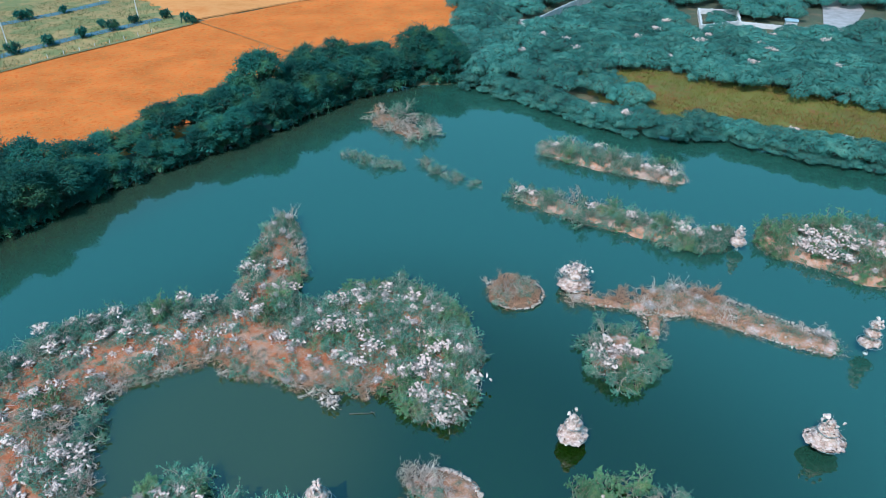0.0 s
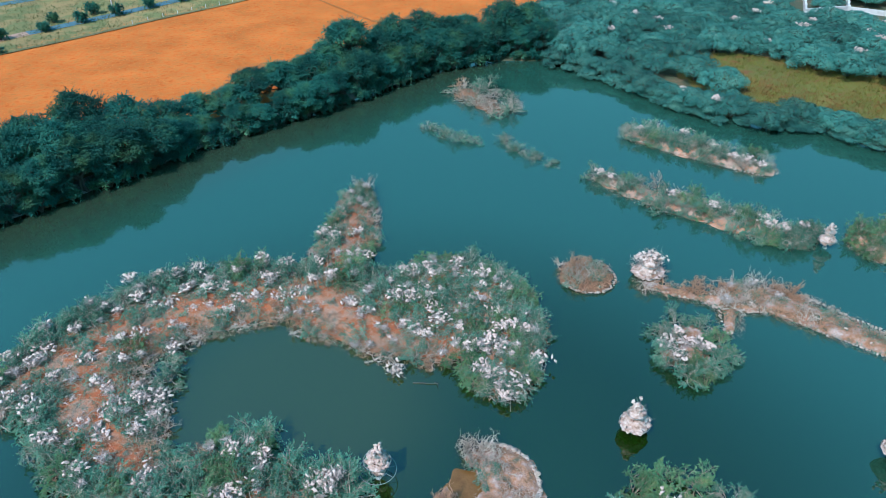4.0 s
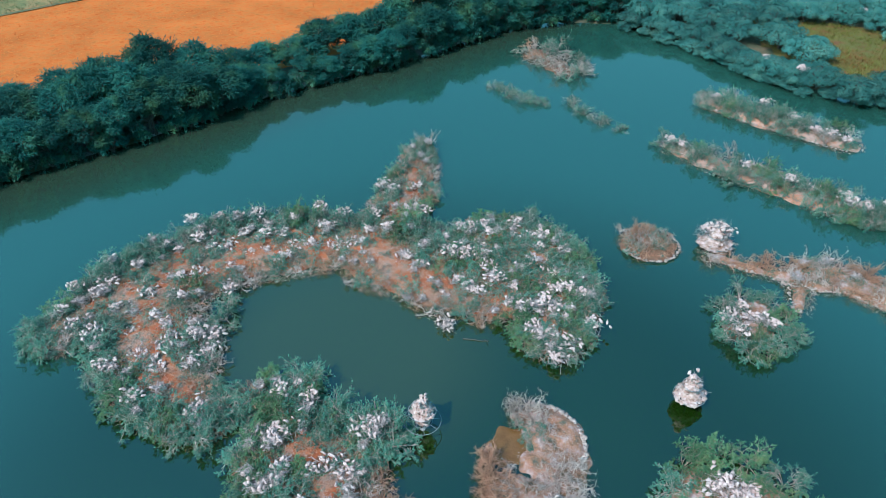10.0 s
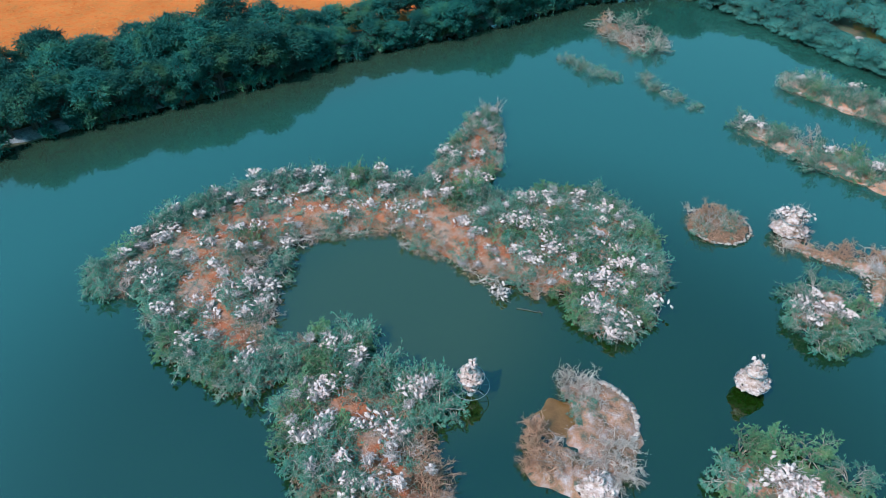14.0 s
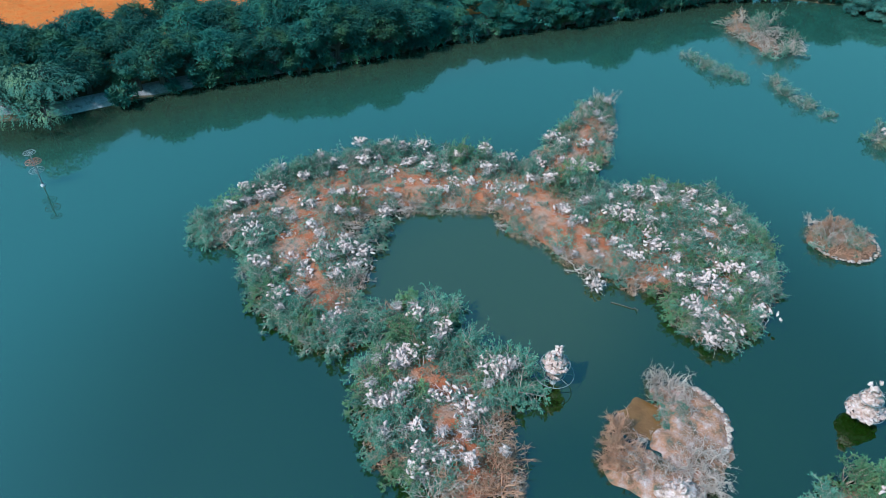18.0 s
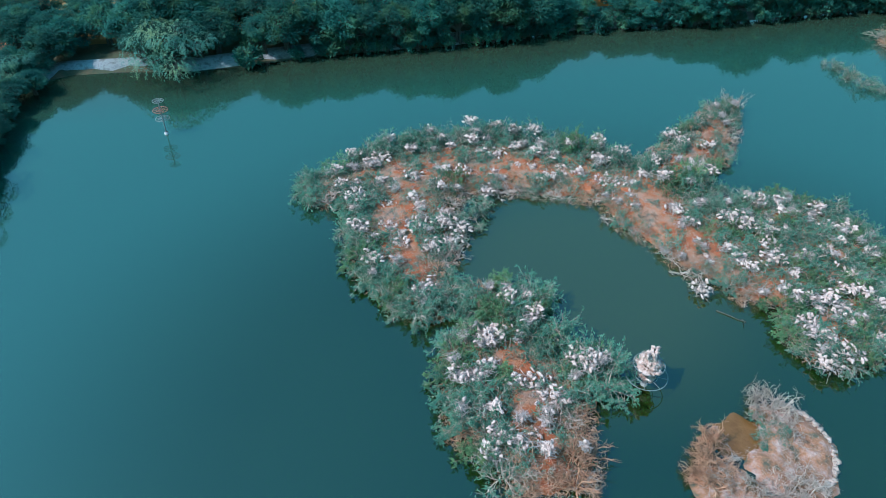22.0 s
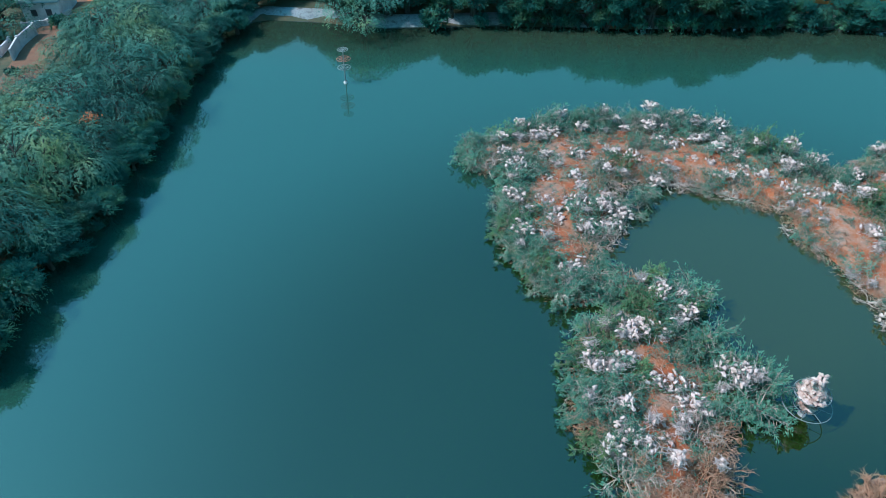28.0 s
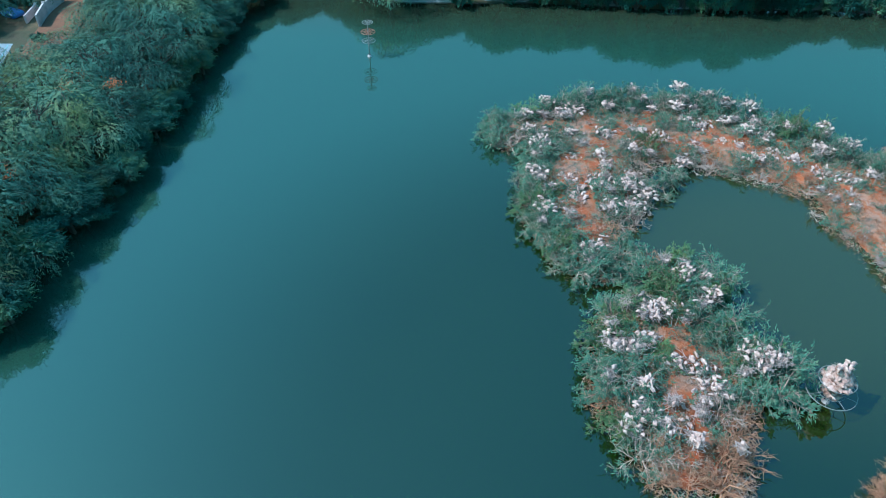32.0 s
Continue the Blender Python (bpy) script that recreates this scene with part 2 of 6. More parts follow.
WATER_SHEEN = (0.016, 0.056, 0.039)
WATER_IOR = 1.92
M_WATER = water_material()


# ---- mesh helpers ----
def mesh_of(name, verts, faces, mats, index=None, smooth=False):
    me = bpy.data.meshes.new(name)
    verts = np.asarray(verts, np.float32).reshape(-1, 3)
    if isinstance(faces, np.ndarray):
        k = faces.shape[1]
        me.vertices.add(len(verts))
        me.vertices.foreach_set("co", verts.ravel())
        me.loops.add(faces.size)
        me.loops.foreach_set("vertex_index", faces.astype(np.int32).ravel())
        me.polygons.add(len(faces))
        me.polygons.foreach_set("loop_start", np.arange(0, faces.size, k, dtype=np.int32))
        me.update(calc_edges=True)
    else:
        me.from_pydata([tuple(v) for v in verts], [], faces)
    for m in mats if isinstance(mats, (list, tuple)) else [mats]:
        me.materials.append(m)
    if index is not None:
        me.polygons.foreach_set("material_index", np.asarray(index, np.int32))
    if smooth:
        me.polygons.foreach_set("use_smooth", [True] * len(me.polygons))
    return me


def part(name, me, parent, label=""):
    ob = new(name, me)
    ob.parent = parent
    return tagged(ob, label) if label else ob


def thing(name, label, category, group="", at=None):
    ob = new(name)
    ob.empty_display_size = 0.2
    tagged(ob, label, category, group)
    if at is not None:
        ob.matrix_basis = at
    return ob


def from_bm(name, bm, mats):
    me = bpy.data.meshes.new(name)
    bm.to_mesh(me)
    bm.free()
    for m in mats if isinstance(mats, (list, tuple)) else [mats]:
        me.materials.append(m)
    return me


def box(bm, size, centre, rz=0.0, bevel=0.02):
    """A bevelled block added to bm."""
    made = bmesh.ops.create_cube(bm, size=1.0, matrix=pose(*centre, 0, 0, rz) @ Matrix.Diagonal((*size, 1)))
    if bevel:
        edges = list({e for v in made["verts"] for e in v.link_edges})
        bmesh.ops.bevel(bm, geom=edges, offset=min(bevel, min(size) * 0.3), segments=1, affect="EDGES")


def tubes(lines, sides=3):
    """Vertices and quads of many tapered tubes; lines of (points, first radius, last radius)."""
    vs, fs, base = [], [], 0
    for pts, r0, r1 in lines:
        pts = np.asarray(pts, float)
        k = len(pts)
        d = np.gradient(pts, axis=0)
        d /= np.linalg.norm(d, axis=1, keepdims=True) + 1e-9
        ref = np.where(np.abs(d[:, 2:]) > 0.9, [[1.0, 0, 0]], [[0, 0, 1.0]])
        a = np.cross(d, ref)
        a /= np.linalg.norm(a, axis=1, keepdims=True) + 1e-9
        b = np.cross(d, a)
        rad = np.linspace(r0, r1, k)[:, None]
        ring = [pts + rad * (a * math.cos(2 * math.pi * s / sides) + b * math.sin(2 * math.pi * s / sides)) for s in range(sides)]
        vs.append(np.stack(ring, 1).reshape(-1, 3))
        i = np.arange(k - 1)[:, None] * sides
        s = np.arange(sides)[None]
        t = (s + 1) % sides
        fs.append((base + np.stack([i + s, i + t, i + sides + t, i + sides + s], -1)).reshape(-1, 4))
        base += k * sides
    return np.concatenate(vs), np.concatenate(fs)


def leaves(rng, pos, way, length, width, face=(0, 0, 1.0)):
    """Pointed leaf sprays: one narrow diamond each, along its way, turned about to its facing."""
    n = len(pos)
    way = way / (np.linalg.norm(way, axis=1, keepdims=True) + 1e-9)
    side = np.cross(way, rng.normal(size=(n, 3)) * 0.32 + face)
    side /= np.linalg.norm(side, axis=1, keepdims=True) + 1e-9
    ln = (length * rng.uniform(0.6, 1.4, n))[:, None]
    wd = (width * rng.uniform(0.6, 1.4, n))[:, None]
    v = np.stack([pos, pos + way * ln * 0.45 + side * wd, pos + way * ln, pos + way * ln * 0.45 - side * wd], 1).reshape(-1, 3)
    f = np.arange(4 * n).reshape(-1, 4)
    return v, f


def skeleton_of(rng, r, h, limbs, seconds, twigs, foot=0.12, thick=0.1, trunk=0.0, squash=1.0, wild=0.3):
    """Limbs, side branches and twigs of a spreading thorn bush or tree, filling a dome of radius r and height h."""
    lines, tips = [], []
    top = np.array([0, 0, h * trunk])
    if trunk:
        bend = rng.normal(size=2) * 0.05 * h
        lines.append((np.array([[0, 0, -0.3], [bend[0] * 0.5, bend[1] * 0.5, h * trunk * 0.5], [bend[0], bend[1], h * trunk]]), thick * 2.2, thick * 1.6))
        top = np.array([bend[0], bend[1], h * trunk])
    for i in range(limbs):
        a = 2 * math.pi * (i + rng.uniform(-0.35, 0.35)) / limbs
        rho = rng.uniform(0.25, 1.0) ** 0.7 * 0.86
        lift = math.sqrt(max(0.03, 1 - rho * rho))
        end = np.array([math.cos(a) * rho * r, math.sin(a) * rho * r * squash, h * (foot + (0.95 - foot) * lift * rng.uniform(0.75, 1.0))])
        start = top + np.array([math.cos(a), math.sin(a), 0]) * thick * 1.2
        t = np.linspace(0, 1, 5)[:, None]
        pts = start + (end - start) * t + np.array([0, 0, 1.0]) * (np.sin(t * math.pi) * h * 0.10)
        pts[1:] += rng.normal(size=(4, 3)) * r * 0.04
        lines.append((pts, thick, thick * 0.4))
        for j in range(seconds):
            s = rng.uniform(0.35, 1.0)
            p0 = start + (end - start) * s + np.array([0, 0, math.sin(s * math.pi) * h * 0.10])
            away = np.array([p0[0], p0[1], 0.35 * h]) / r + rng.normal(size=3) * [0.7, 0.7, 0.45]
            away /= np.linalg.norm(away)
            ln = r * rng.uniform(0.22, 0.48)
            p1 = p0 + away * ln
            e = math.hypot(p1[0] / r, p1[1] / r / squash)
            if e > 1.02:
                p1[:2] *= 1.02 / e
            dome = h * (foot + (1 - foot) * math.sqrt(max(0.0, 1 - min(1, e) ** 2)))
            p1[2] = min(max(p1[2], 0.10 * h), dome)
            mid = (p0 + p1) / 2 + rng.normal(size=3) * ln * 0.12
            lines.append((np.array([p0, mid, p1]), thick * 0.42, thick * 0.16))
            for k in range(twigs):
                q = rng.uniform(0.25, 1.0)
                t0 = p0 + (p1 - p0) * q
                w = away * 0.8 + rng.normal(size=3) * wild * 2 + np.array([0, 0, 0.15])
                w /= np.linalg.norm(w)
                tl = r * rng.uniform(0.10, 0.24)
                tips.append((t0, w, tl))
    return lines, tips


def sprawl(rng, r, h, limbs, kids, grand, thick, wild=0.35, rise=(20, 75), sag=0.10, trunk=0.0, steps=(7, 5, 4)):
    """Winding limbs that fork twice, filling about a dome of radius r and height h: branch lines and leaf-bearing twigs."""
    found, twigs = [], []

    def grow(p, d, ln, level, rad):
        n = steps[level]
        pts = [p]
        for i in range(n):
            d = d + rng.normal(size=3) * wild * (0.8 if level == 0 else 1.0) - np.array([0, 0, sag * (i + 1) / n * 2])
            d /= np.linalg.norm(d)
            pts.append(pts[-1] + d * ln / n)
        pts = np.array(pts)
        found.append((pts, rad, rad * (0.45 if level < 2 else 0.5)))
        if level == 2:
            twigs.append(pts)
            return
        for k in range((kids, grand)[level]):
            u = rng.uniform(0.25, 0.97)
            i = min(n - 1, int(u * n))
            q = pts[i] + (pts[i + 1] - pts[i]) * (u * n - i)
            w = (pts[i + 1] - pts[i]) / (ln / n)
            side = np.cross(w, rng.normal(size=3))
            side /= np.linalg.norm(side) + 1e-9
            w = w * 0.75 + side * rng.uniform(0.4, 0.9) + np.array([0, 0, 0.10])
            grow(q, w / np.linalg.norm(w), ln * rng.uniform(0.38, 0.62), level + 1, rad * (1 - 0.45 * u) * 0.62)

    for i in range(limbs):
        a = 2 * math.pi * (i + rng.uniform(-0.4, 0.4)) / limbs
        e = radians(rng.uniform(*rise))
        d = np.array([math.cos(a) * math.cos(e), math.sin(a) * math.cos(e), math.sin(e)])
        grow(np.array([math.cos(a) * thick * 2, math.sin(a) * thick * 2, h * trunk]), d, r * rng.uniform(0.75, 1.05), 0, thick)
    every = np.concatenate([q[0] for q in found])
    sx = r / np.percentile(np.hypot(every[:, 0], every[:, 1]), 97)
    sz = h / np.percentile(every[:, 2], 99)
    scale = np.array([sx, sx, sz])

    def fit_in(p):
        q = p * scale
        q[:, 2] = np.maximum(q[:, 2], 0.06 * h * np.minimum(1, np.hypot(q[:, 0], q[:, 1])))
        return q

    lines = [(fit_in(p), a_, b_) for p, a_, b_ in found]
    if trunk:
        lines.append((np.array([[0, 0, -0.4], [0.03 * r, 0, h * trunk * sz * 0.5], [0, 0, h * trunk * sz]]), thick * 2.4, thick * 1.8))
    return lines, [fit_in(p) for p in twigs]


def feathering(rng, twigs, per, length, width, spread=0.5, lean=0.0):
    """Small leaves set along the twigs, leaning forward like feathers."""
    n = len(twigs)
    k = len(twigs[0]) - 1
    tw = np.array(twigs)
    idx = np.repeat(np.arange(n), per)
    u = rng.uniform(0.05, 1.12, len(idx)) * k
    i = np.clip(u.astype(int), 0, k - 1)
    a, c = tw[idx, i], tw[idx, i + 1]
    pos = a + (c - a) * (u - i)[:, None] + rng.normal(size=a.shape) * length * 0.18
    way = c - a
    way /= np.linalg.norm(way, axis=1, keepdims=True) + 1e-9
    way = way + rng.normal(size=way.shape) * spread + [0, 0, lean]
    return leaves(rng, pos, way, length, width)


def twig_lines(rng, tips, thick, share=1.0, droop=0.0, bent=True):
    out = []
    for p, w, ln in tips:
        if rng.random() > share:
            continue
        m = p + w * ln * 0.55 + rng.normal(size=3) * ln * 0.1
        e = p + w * ln + np.array([0, 0, -droop * ln]) + rng.normal(size=3) * ln * 0.12
        out.append((np.array([p, m, e] if bent else [p, e]), thick, thick * 0.35))
    return out


def leafing(rng, tips, per, length, width, spread=0.8):
    p = np.array([t[0] for t in tips])
    w = np.array([t[1] for t in tips])
    ln = np.array([t[2] for t in tips])
    idx = np.repeat(np.arange(len(tips)), per)
    q = rng.uniform(0.05, 1.15, len(idx))[:, None]
    pos = p[idx] + w[idx] * ln[idx][:, None] * q + rng.normal(size=(len(idx), 3)) * ln[idx][:, None] * 0.16
    way = w[idx] + rng.normal(size=(len(idx), 3)) * spread + np.array([0, 0, -0.1])
    return leaves(rng, pos, way, length, width)


def inside_capsules(x, y, chain):
    """Signed distance (negative inside) to a chain of (x, y, r) joined by tapering strokes."""
    d = np.full(np.shape(x), 1e9)
    for (x0, y0, r0), (x1, y1, r1) in zip(chain, chain[1:] or chain):
        ax, ay = x1 - x0, y1 - y0
        ll = ax * ax + ay * ay + 1e-9
        t = np.clip(((x - x0) * ax + (y - y0) * ay) / ll, 0, 1)
        d = np.minimum(d, np.hypot(x - x0 - t * ax, y - y0 - t * ay) - (r0 + t * (r1 - r0)))
    return d


def wobble(x, y, s=1.0, seed=0.0):
    return (np.sin(x * 0.9 * s + seed) * np.cos(y * 0.8 * s - seed) + 0.6 * np.sin(x * 2.1 * s - y * 1.7 * s + seed * 2) + 0.4 * np.sin(y * 3.7 * s + x * 2.9 * s))


# ---- ground, lake ----
SHORE = [(-112, 38), (-99.5, 27.6), (-80, 12), (-63, -3), (-48.5, -18), (-38, -60), (60, -70), (120, -20), (135, 60), (112, 105), (84, 119), (70, 124), (62, 129), (57, 134), (48, 134), (38, 138), (28, 144), (22, 151), (14, 160), (4, 165.5), (-8, 165), (-21, 156), (-40, 132), (-57, 114), (-72, 92), (-87, 74), (-98, 57), (-106, 50), (-113, 43)]


def polygon_distance(x, y, poly):
    """Distance to a closed outline, negative inside."""
    d, inside = np.full(np.shape(x), 1e9), np.zeros(np.shape(x), bool)
    for (x0, y0), (x1, y1) in zip(poly, poly[1:] + poly[:1]):
        ax, ay = x1 - x0, y1 - y0
        t = np.clip(((x - x0) * ax + (y - y0) * ay) / (ax * ax + ay * ay), 0, 1)
        d = np.minimum(d, np.hypot(x - x0 - t * ax, y - y0 - t * ay))
        cross = ((y0 > y) != (y1 > y)) & (x < ax * (y - y0) / (ay + 1e-12) + x0)
        inside ^= cross
    return np.where(inside, -d, d)


def grid_faces(nx, ny):
    i = np.arange((nx - 1) * (ny - 1))
    a = i // (nx - 1) * nx + i % (nx - 1)
    return np.stack([a, a + 1, a + nx + 1, a + nx], 1)


def build_ground():
    gx = np.concatenate([[-4000, -1500, -700, -400, -280], np.arange(-220, 200, 2.5), [240, 320, 450, 800, 1600, 4000]])
    gy = np.concatenate([[-4000, -1500, -600, -250], np.arange(-120, 300, 2.5), [330, 400, 600, 1000, 2000, 4000]])
    x, y = np.meshgrid(gx, gy)
    d = polygon_distance(x, y, SHORE) - 3.2 + wobble(x, y, 0.35) * 0.7
    z = np.clip(0.25 + d * 0.35, -2.0, 0.85) + wobble(x, y, 0.2) * 0.05
    ob = new("ground", mesh_of("ground", np.stack([x, y, z], -1), grid_faces(len(gx), len(gy)), M_GROUND, smooth=True))
    tagged(ob, "dry brown earth and scrub ground round the lake", "ground", kind="structure")
    wx, wy = np.linspace(-160, 170, 60), np.linspace(-110, 200, 60)
    x, y = np.meshgrid(wx, wy)
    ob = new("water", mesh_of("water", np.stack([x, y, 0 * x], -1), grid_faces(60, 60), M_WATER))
    tagged(ob, "calm dark teal-green lake water reflecting trees and sky", "water", kind="structure")


build_ground()


def sheet(name, label, outline, z, mat, step=4.0, rough=0.02):
    """A flat plot of land inside an outline, cut from a grid."""
    xs, ys = [p[0] for p in outline], [p[1] for p in outline]
    gx, gy = np.arange(min(xs), max(xs) + step, step), np.arange(min(ys), max(ys) + step, step)
    x, y = np.meshgrid(gx, gy)
    f = grid_faces(len(gx), len(gy))
    d = polygon_distance(x, y, outline).ravel()
    near = np.abs(d) < step * 0.75
    v = np.stack([x, y, z + wobble(x, y, 0.5) * rough], -1).reshape(-1, 3)
    v[:, 2] += 0.14 - np.clip(d, 0, step) * 0.12
    f = f[(d[f] < step * 0.5).any(1)]
    ob = new(name, mesh_of(name, v, f, mat, smooth=True))
    return tagged(ob, label, "field", kind="structure")


sheet("field_ripe", "wide field of ripe orange crop beside the lake", [(-196, 74), (-146, 70), (-124, 69), (-112, 72), (-96, 84), (-80, 104), (-64, 126), (-46, 146), (-26, 170), (-10, 196), (20, 254), (-48, 247), (-76.5, 218), (-92, 198), (-103.3, 184.5), (-115.6, 168), (-130, 151.5), (-138, 141), (-200, 76)], 1.0, M_FIELD, 3.0, 0.03)
sheet("dry_grass", "ochre dry grass beside the orange field", [(-200, 75), (-146, 69), (-124, 68), (-113, 70), (-117, 60), (-124, 52), (-150, 48), (-205, 50)], 0.98, M_OCHRE, 3.0, 0.04)
sheet("field_pale", "pale orange stubble field beyond a low bund", [(-79, 224), (-49, 250), (30, 258), (60, 420), (-160, 420), (-200, 330)], 1.02, M_FIELD2, 6.0)
sheet("field_far", "orange crop field behind the grass plots", [(-260, 200), (-150, 250), (-118, 280), (-90, 330), (-240, 400)], 0.99, M_FIELD, 6.0)
sheet("grass_plots", "olive grass plots divided by narrow roads", [(-201, 68), (-138, 142.5), (-130, 153), (-115.6, 169.5), (-103.3, 186), (-92, 199.5), (-79, 219.5), (-92, 236), (-118, 270), (-260, 190)], 1.01, M_GRASS, 5.0)
sheet("marsh", "marsh covered with red-brown and olive water weed", [(34, 173), (38, 155), (48, 145.5), (62, 141.5), (79, 134.5), (98, 123), (140, 114), (140, 140), (102, 150), (86, 158), (72, 166), (50, 176)], 0.95, M_MARSH, 2.0, 0.03)

# ---- plants ----
rng = np.random.default_rng(7)
PLANTED = []


def make_plant(seed, r, h, limbs, seconds, twigs, per, leaf, width, bark, leafmat, thick=0.09, trunk=0.0, foot=0.12, twig_share=0.5, twig_thick=0.022, wild=0.3, sides=3, spread=0.8, inner=None):
    g = np.random.default_rng(seed)
    lines, tips = skeleton_of(g, r, h, limbs, seconds, twigs, foot, thick, trunk, g.uniform(0.8, 1.0), wild)
    lines += twig_lines(g, tips, twig_thick, twig_share, bent=not per)
    v, f = tubes(lines, sides)
    wood = mesh_of("branches", v, f, bark)
    crown = None
    if per:
        v, f = leafing(g, tips, per, leaf, width, spread)
        if inner:
            v2, f2 = leafing(g, tips, *inner, 1.2)
            v, f = np.concatenate([v, v2]), np.concatenate([f, f2 + len(v)])
        crown = mesh_of("crown", v, f, leafmat)
    return wood, crown, r, h


def make_sprawl(seed, r, h, limbs, kids, grand, thick, bark, leafmat=None, per=0, leaf=0.2, width=0.03, spread=0.5, inner=0, **more):
    g = np.random.default_rng(seed)
    lines, twigs = sprawl(g, r, h, limbs, kids, grand, thick, **more)
    v, f = tubes(lines, 3)
    wood = mesh_of("branches", v, f, bark)
    crown = None
    if per:
        v, f = feathering(g, twigs, per, leaf, width, spread)
        if inner:
            v2, f2 = feathering(g, twigs, inner, leaf * 0.9, width * 2.0, 1.0)
            v, f = np.concatenate([v, v2]), np.concatenate([f, f2 + len(v)])
        crown = mesh_of("crown", v, f, leafmat)
    return wood, crown, r, h


def lobed_tree(seed, r, h, lobes, plumes, per, fill, leaf, width, bark, leafmat, base=0.25, flat=0.7, thick=0.2, size=(0.30, 0.44), droop=0.25, fat=2.4, stems=1, deep=0.96, reach=1.22, arch=1.0, sleek=0.85):
    """A tree whose crown is a heap of rounded lobes; each lobe has a shell of leaves and plumes that arch outward over it."""
    g = np.random.default_rng(seed)
    mid, rad = [], []
    for i in range(lobes):
        a = 2.4 * i + g.uniform(-0.4, 0.4)
        rho = r * 0.74 * math.sqrt((i + 0.2) / lobes) * g.uniform(0.9, 1.1)
        q = r * g.uniform(*size)
        top = h * (base + (1 - base) * math.sqrt(max(0.05, 1 - (rho / r) ** 2))) * g.uniform(0.86, 1.0)
        if i % 3 == 2 and rho > 0.35 * r:
            top *= g.uniform(0.62, 0.8)
        mid.append((math.cos(a) * rho, math.sin(a) * rho, max(h * base + q * flat * 0.5, top - q * flat)))
        rad.append(q)
    mid, rad = np.array(mid), np.array(rad)
    squash = np.array([1, 1, flat])

    def buried(p, own):
        d = np.linalg.norm((p[:, None] - mid[None]) / squash / rad[None, :, None], axis=2)
        d[np.arange(len(p)), own] = 9
        return d.min(1) < 0.72

    # shell
    own = np.repeat(np.arange(lobes), fill)
    d = g.normal(size=(len(own), 3)) + [0, 0, 0.35]
    d /= np.linalg.norm(d, axis=1, keepdims=True)
    p = mid[own] + d * squash * (rad[own] * g.uniform(0.62, deep, len(own)) * (1 + 0.12 * np.sin(d[:, 0] * 7 + own) * np.cos(d[:, 1] * 6 - own)))[:, None]
    keep = ~buried(p, own) & (p[:, 2] > h * base * 0.55)
    p, d = p[keep], d[keep]
    way = g.normal(size=p.shape) - [0, 0, droop]
    way -= d * ((way * d).sum(1, keepdims=True) * sleek)
    v, f = leaves(g, p, way, leaf * 1.1, width * fat, d * 2.35 * sleek + [0, 0, 0.5])
    # plumes
    if plumes:
        own = np.repeat(np.arange(lobes), plumes)
        az = g.uniform(0, 2 * math.pi, len(own))
        th0 = np.arccos(g.uniform(0.1, 1.0, len(own)))
        span = g.uniform(0.35, 0.75, len(own)) * arch
        grow = g.uniform(0.98, reach, len(own))
        pts = []
        for u in np.linspace(0, 1, 5):
            th, az_ = th0 + span * u, az + 0.25 * u * np.sin(own * 3.1 + th0 * 9)
            e = np.stack([np.sin(th) * np.cos(az_), np.sin(th) * np.sin(az_), np.cos(th)], 1)
            pts.append(mid[own] + e * squash * (rad[own] * (0.86 + (grow - 0.86) * u))[:, None] - [0, 0, 1.0] * (droop * 0.5 * rad[own] * u * u)[:, None])
        pts = np.stack(pts, 1)
        keep = ~buried(pts[:, 3], own) & (pts[:, 4, 2] > h * base * 0.4)
        pts, own = pts[keep], own[keep]
        idx = np.repeat(np.arange(len(pts)), per)
        u = g.uniform(0, 3.999, len(idx))
        i = u.astype(int)
        a, c = pts[idx, i], pts[idx, i + 1]
        along_ = c - a
        along_ /= np.linalg.norm(along_, axis=1, keepdims=True) + 1e-9
        out = (a - mid[own[idx]]) / (rad[own[idx]][:, None])
        side = np.cross(along_, out)
        way = along_ + side * g.choice([-0.8, 0.8], len(idx))[:, None] + g.normal(size=a.shape) * 0.2
        v2, f2 = leaves(g, a + (c - a) * (u - i)[:, None], way, leaf, width, out * 1.6 + [0, 0, 0.8])
        v, f = np.concatenate([v, v2]), np.concatenate([f, f2 + len(v)])
    crown = mesh_of("crown", v, f, leafmat)
    lines = []
    feet = [np.array([math.cos(2.1 * k) * 0.5, math.sin(2.1 * k) * 0.5, 0]) * (k > 0) for k in range(stems)]
    for foot in feet:
        lines.append((np.array([foot * 1.5 - [0, 0, 1.2], foot * 1.4 + [0.1, 0, h * base * 0.6], foot + [0, 0.1, h * base * 1.1]]), thick * 1.9, thick * 1.3))
    for k, (c, q) in enumerate(zip(mid, rad)):
        foot = feet[k % stems] + [0, 0, h * base]
        bend = g.normal(size=3) * 0.08 * r
        arm = np.array([foot, foot + (c - foot) * 0.4 + bend + [0, 0, 0.06 * h], foot + (c - foot) * 0.75 + bend * 0.6, c])
        lines.append((arm, thick, thick * 0.35))
        for _ in range(4):
            d = g.normal(size=3) + [0, 0, 0.3]
            d /= np.linalg.norm(d)
            lines.append((np.array([c - (c - foot) * 0.15, c + d * squash * q * 0.5 + g.normal(size=3) * q * 0.08, c + d * squash * q * 0.95]), thick * 0.3, thick * 0.1))
    wood = mesh_of("branches", *tubes(lines, 4), bark)
    return wood, crown, r, h


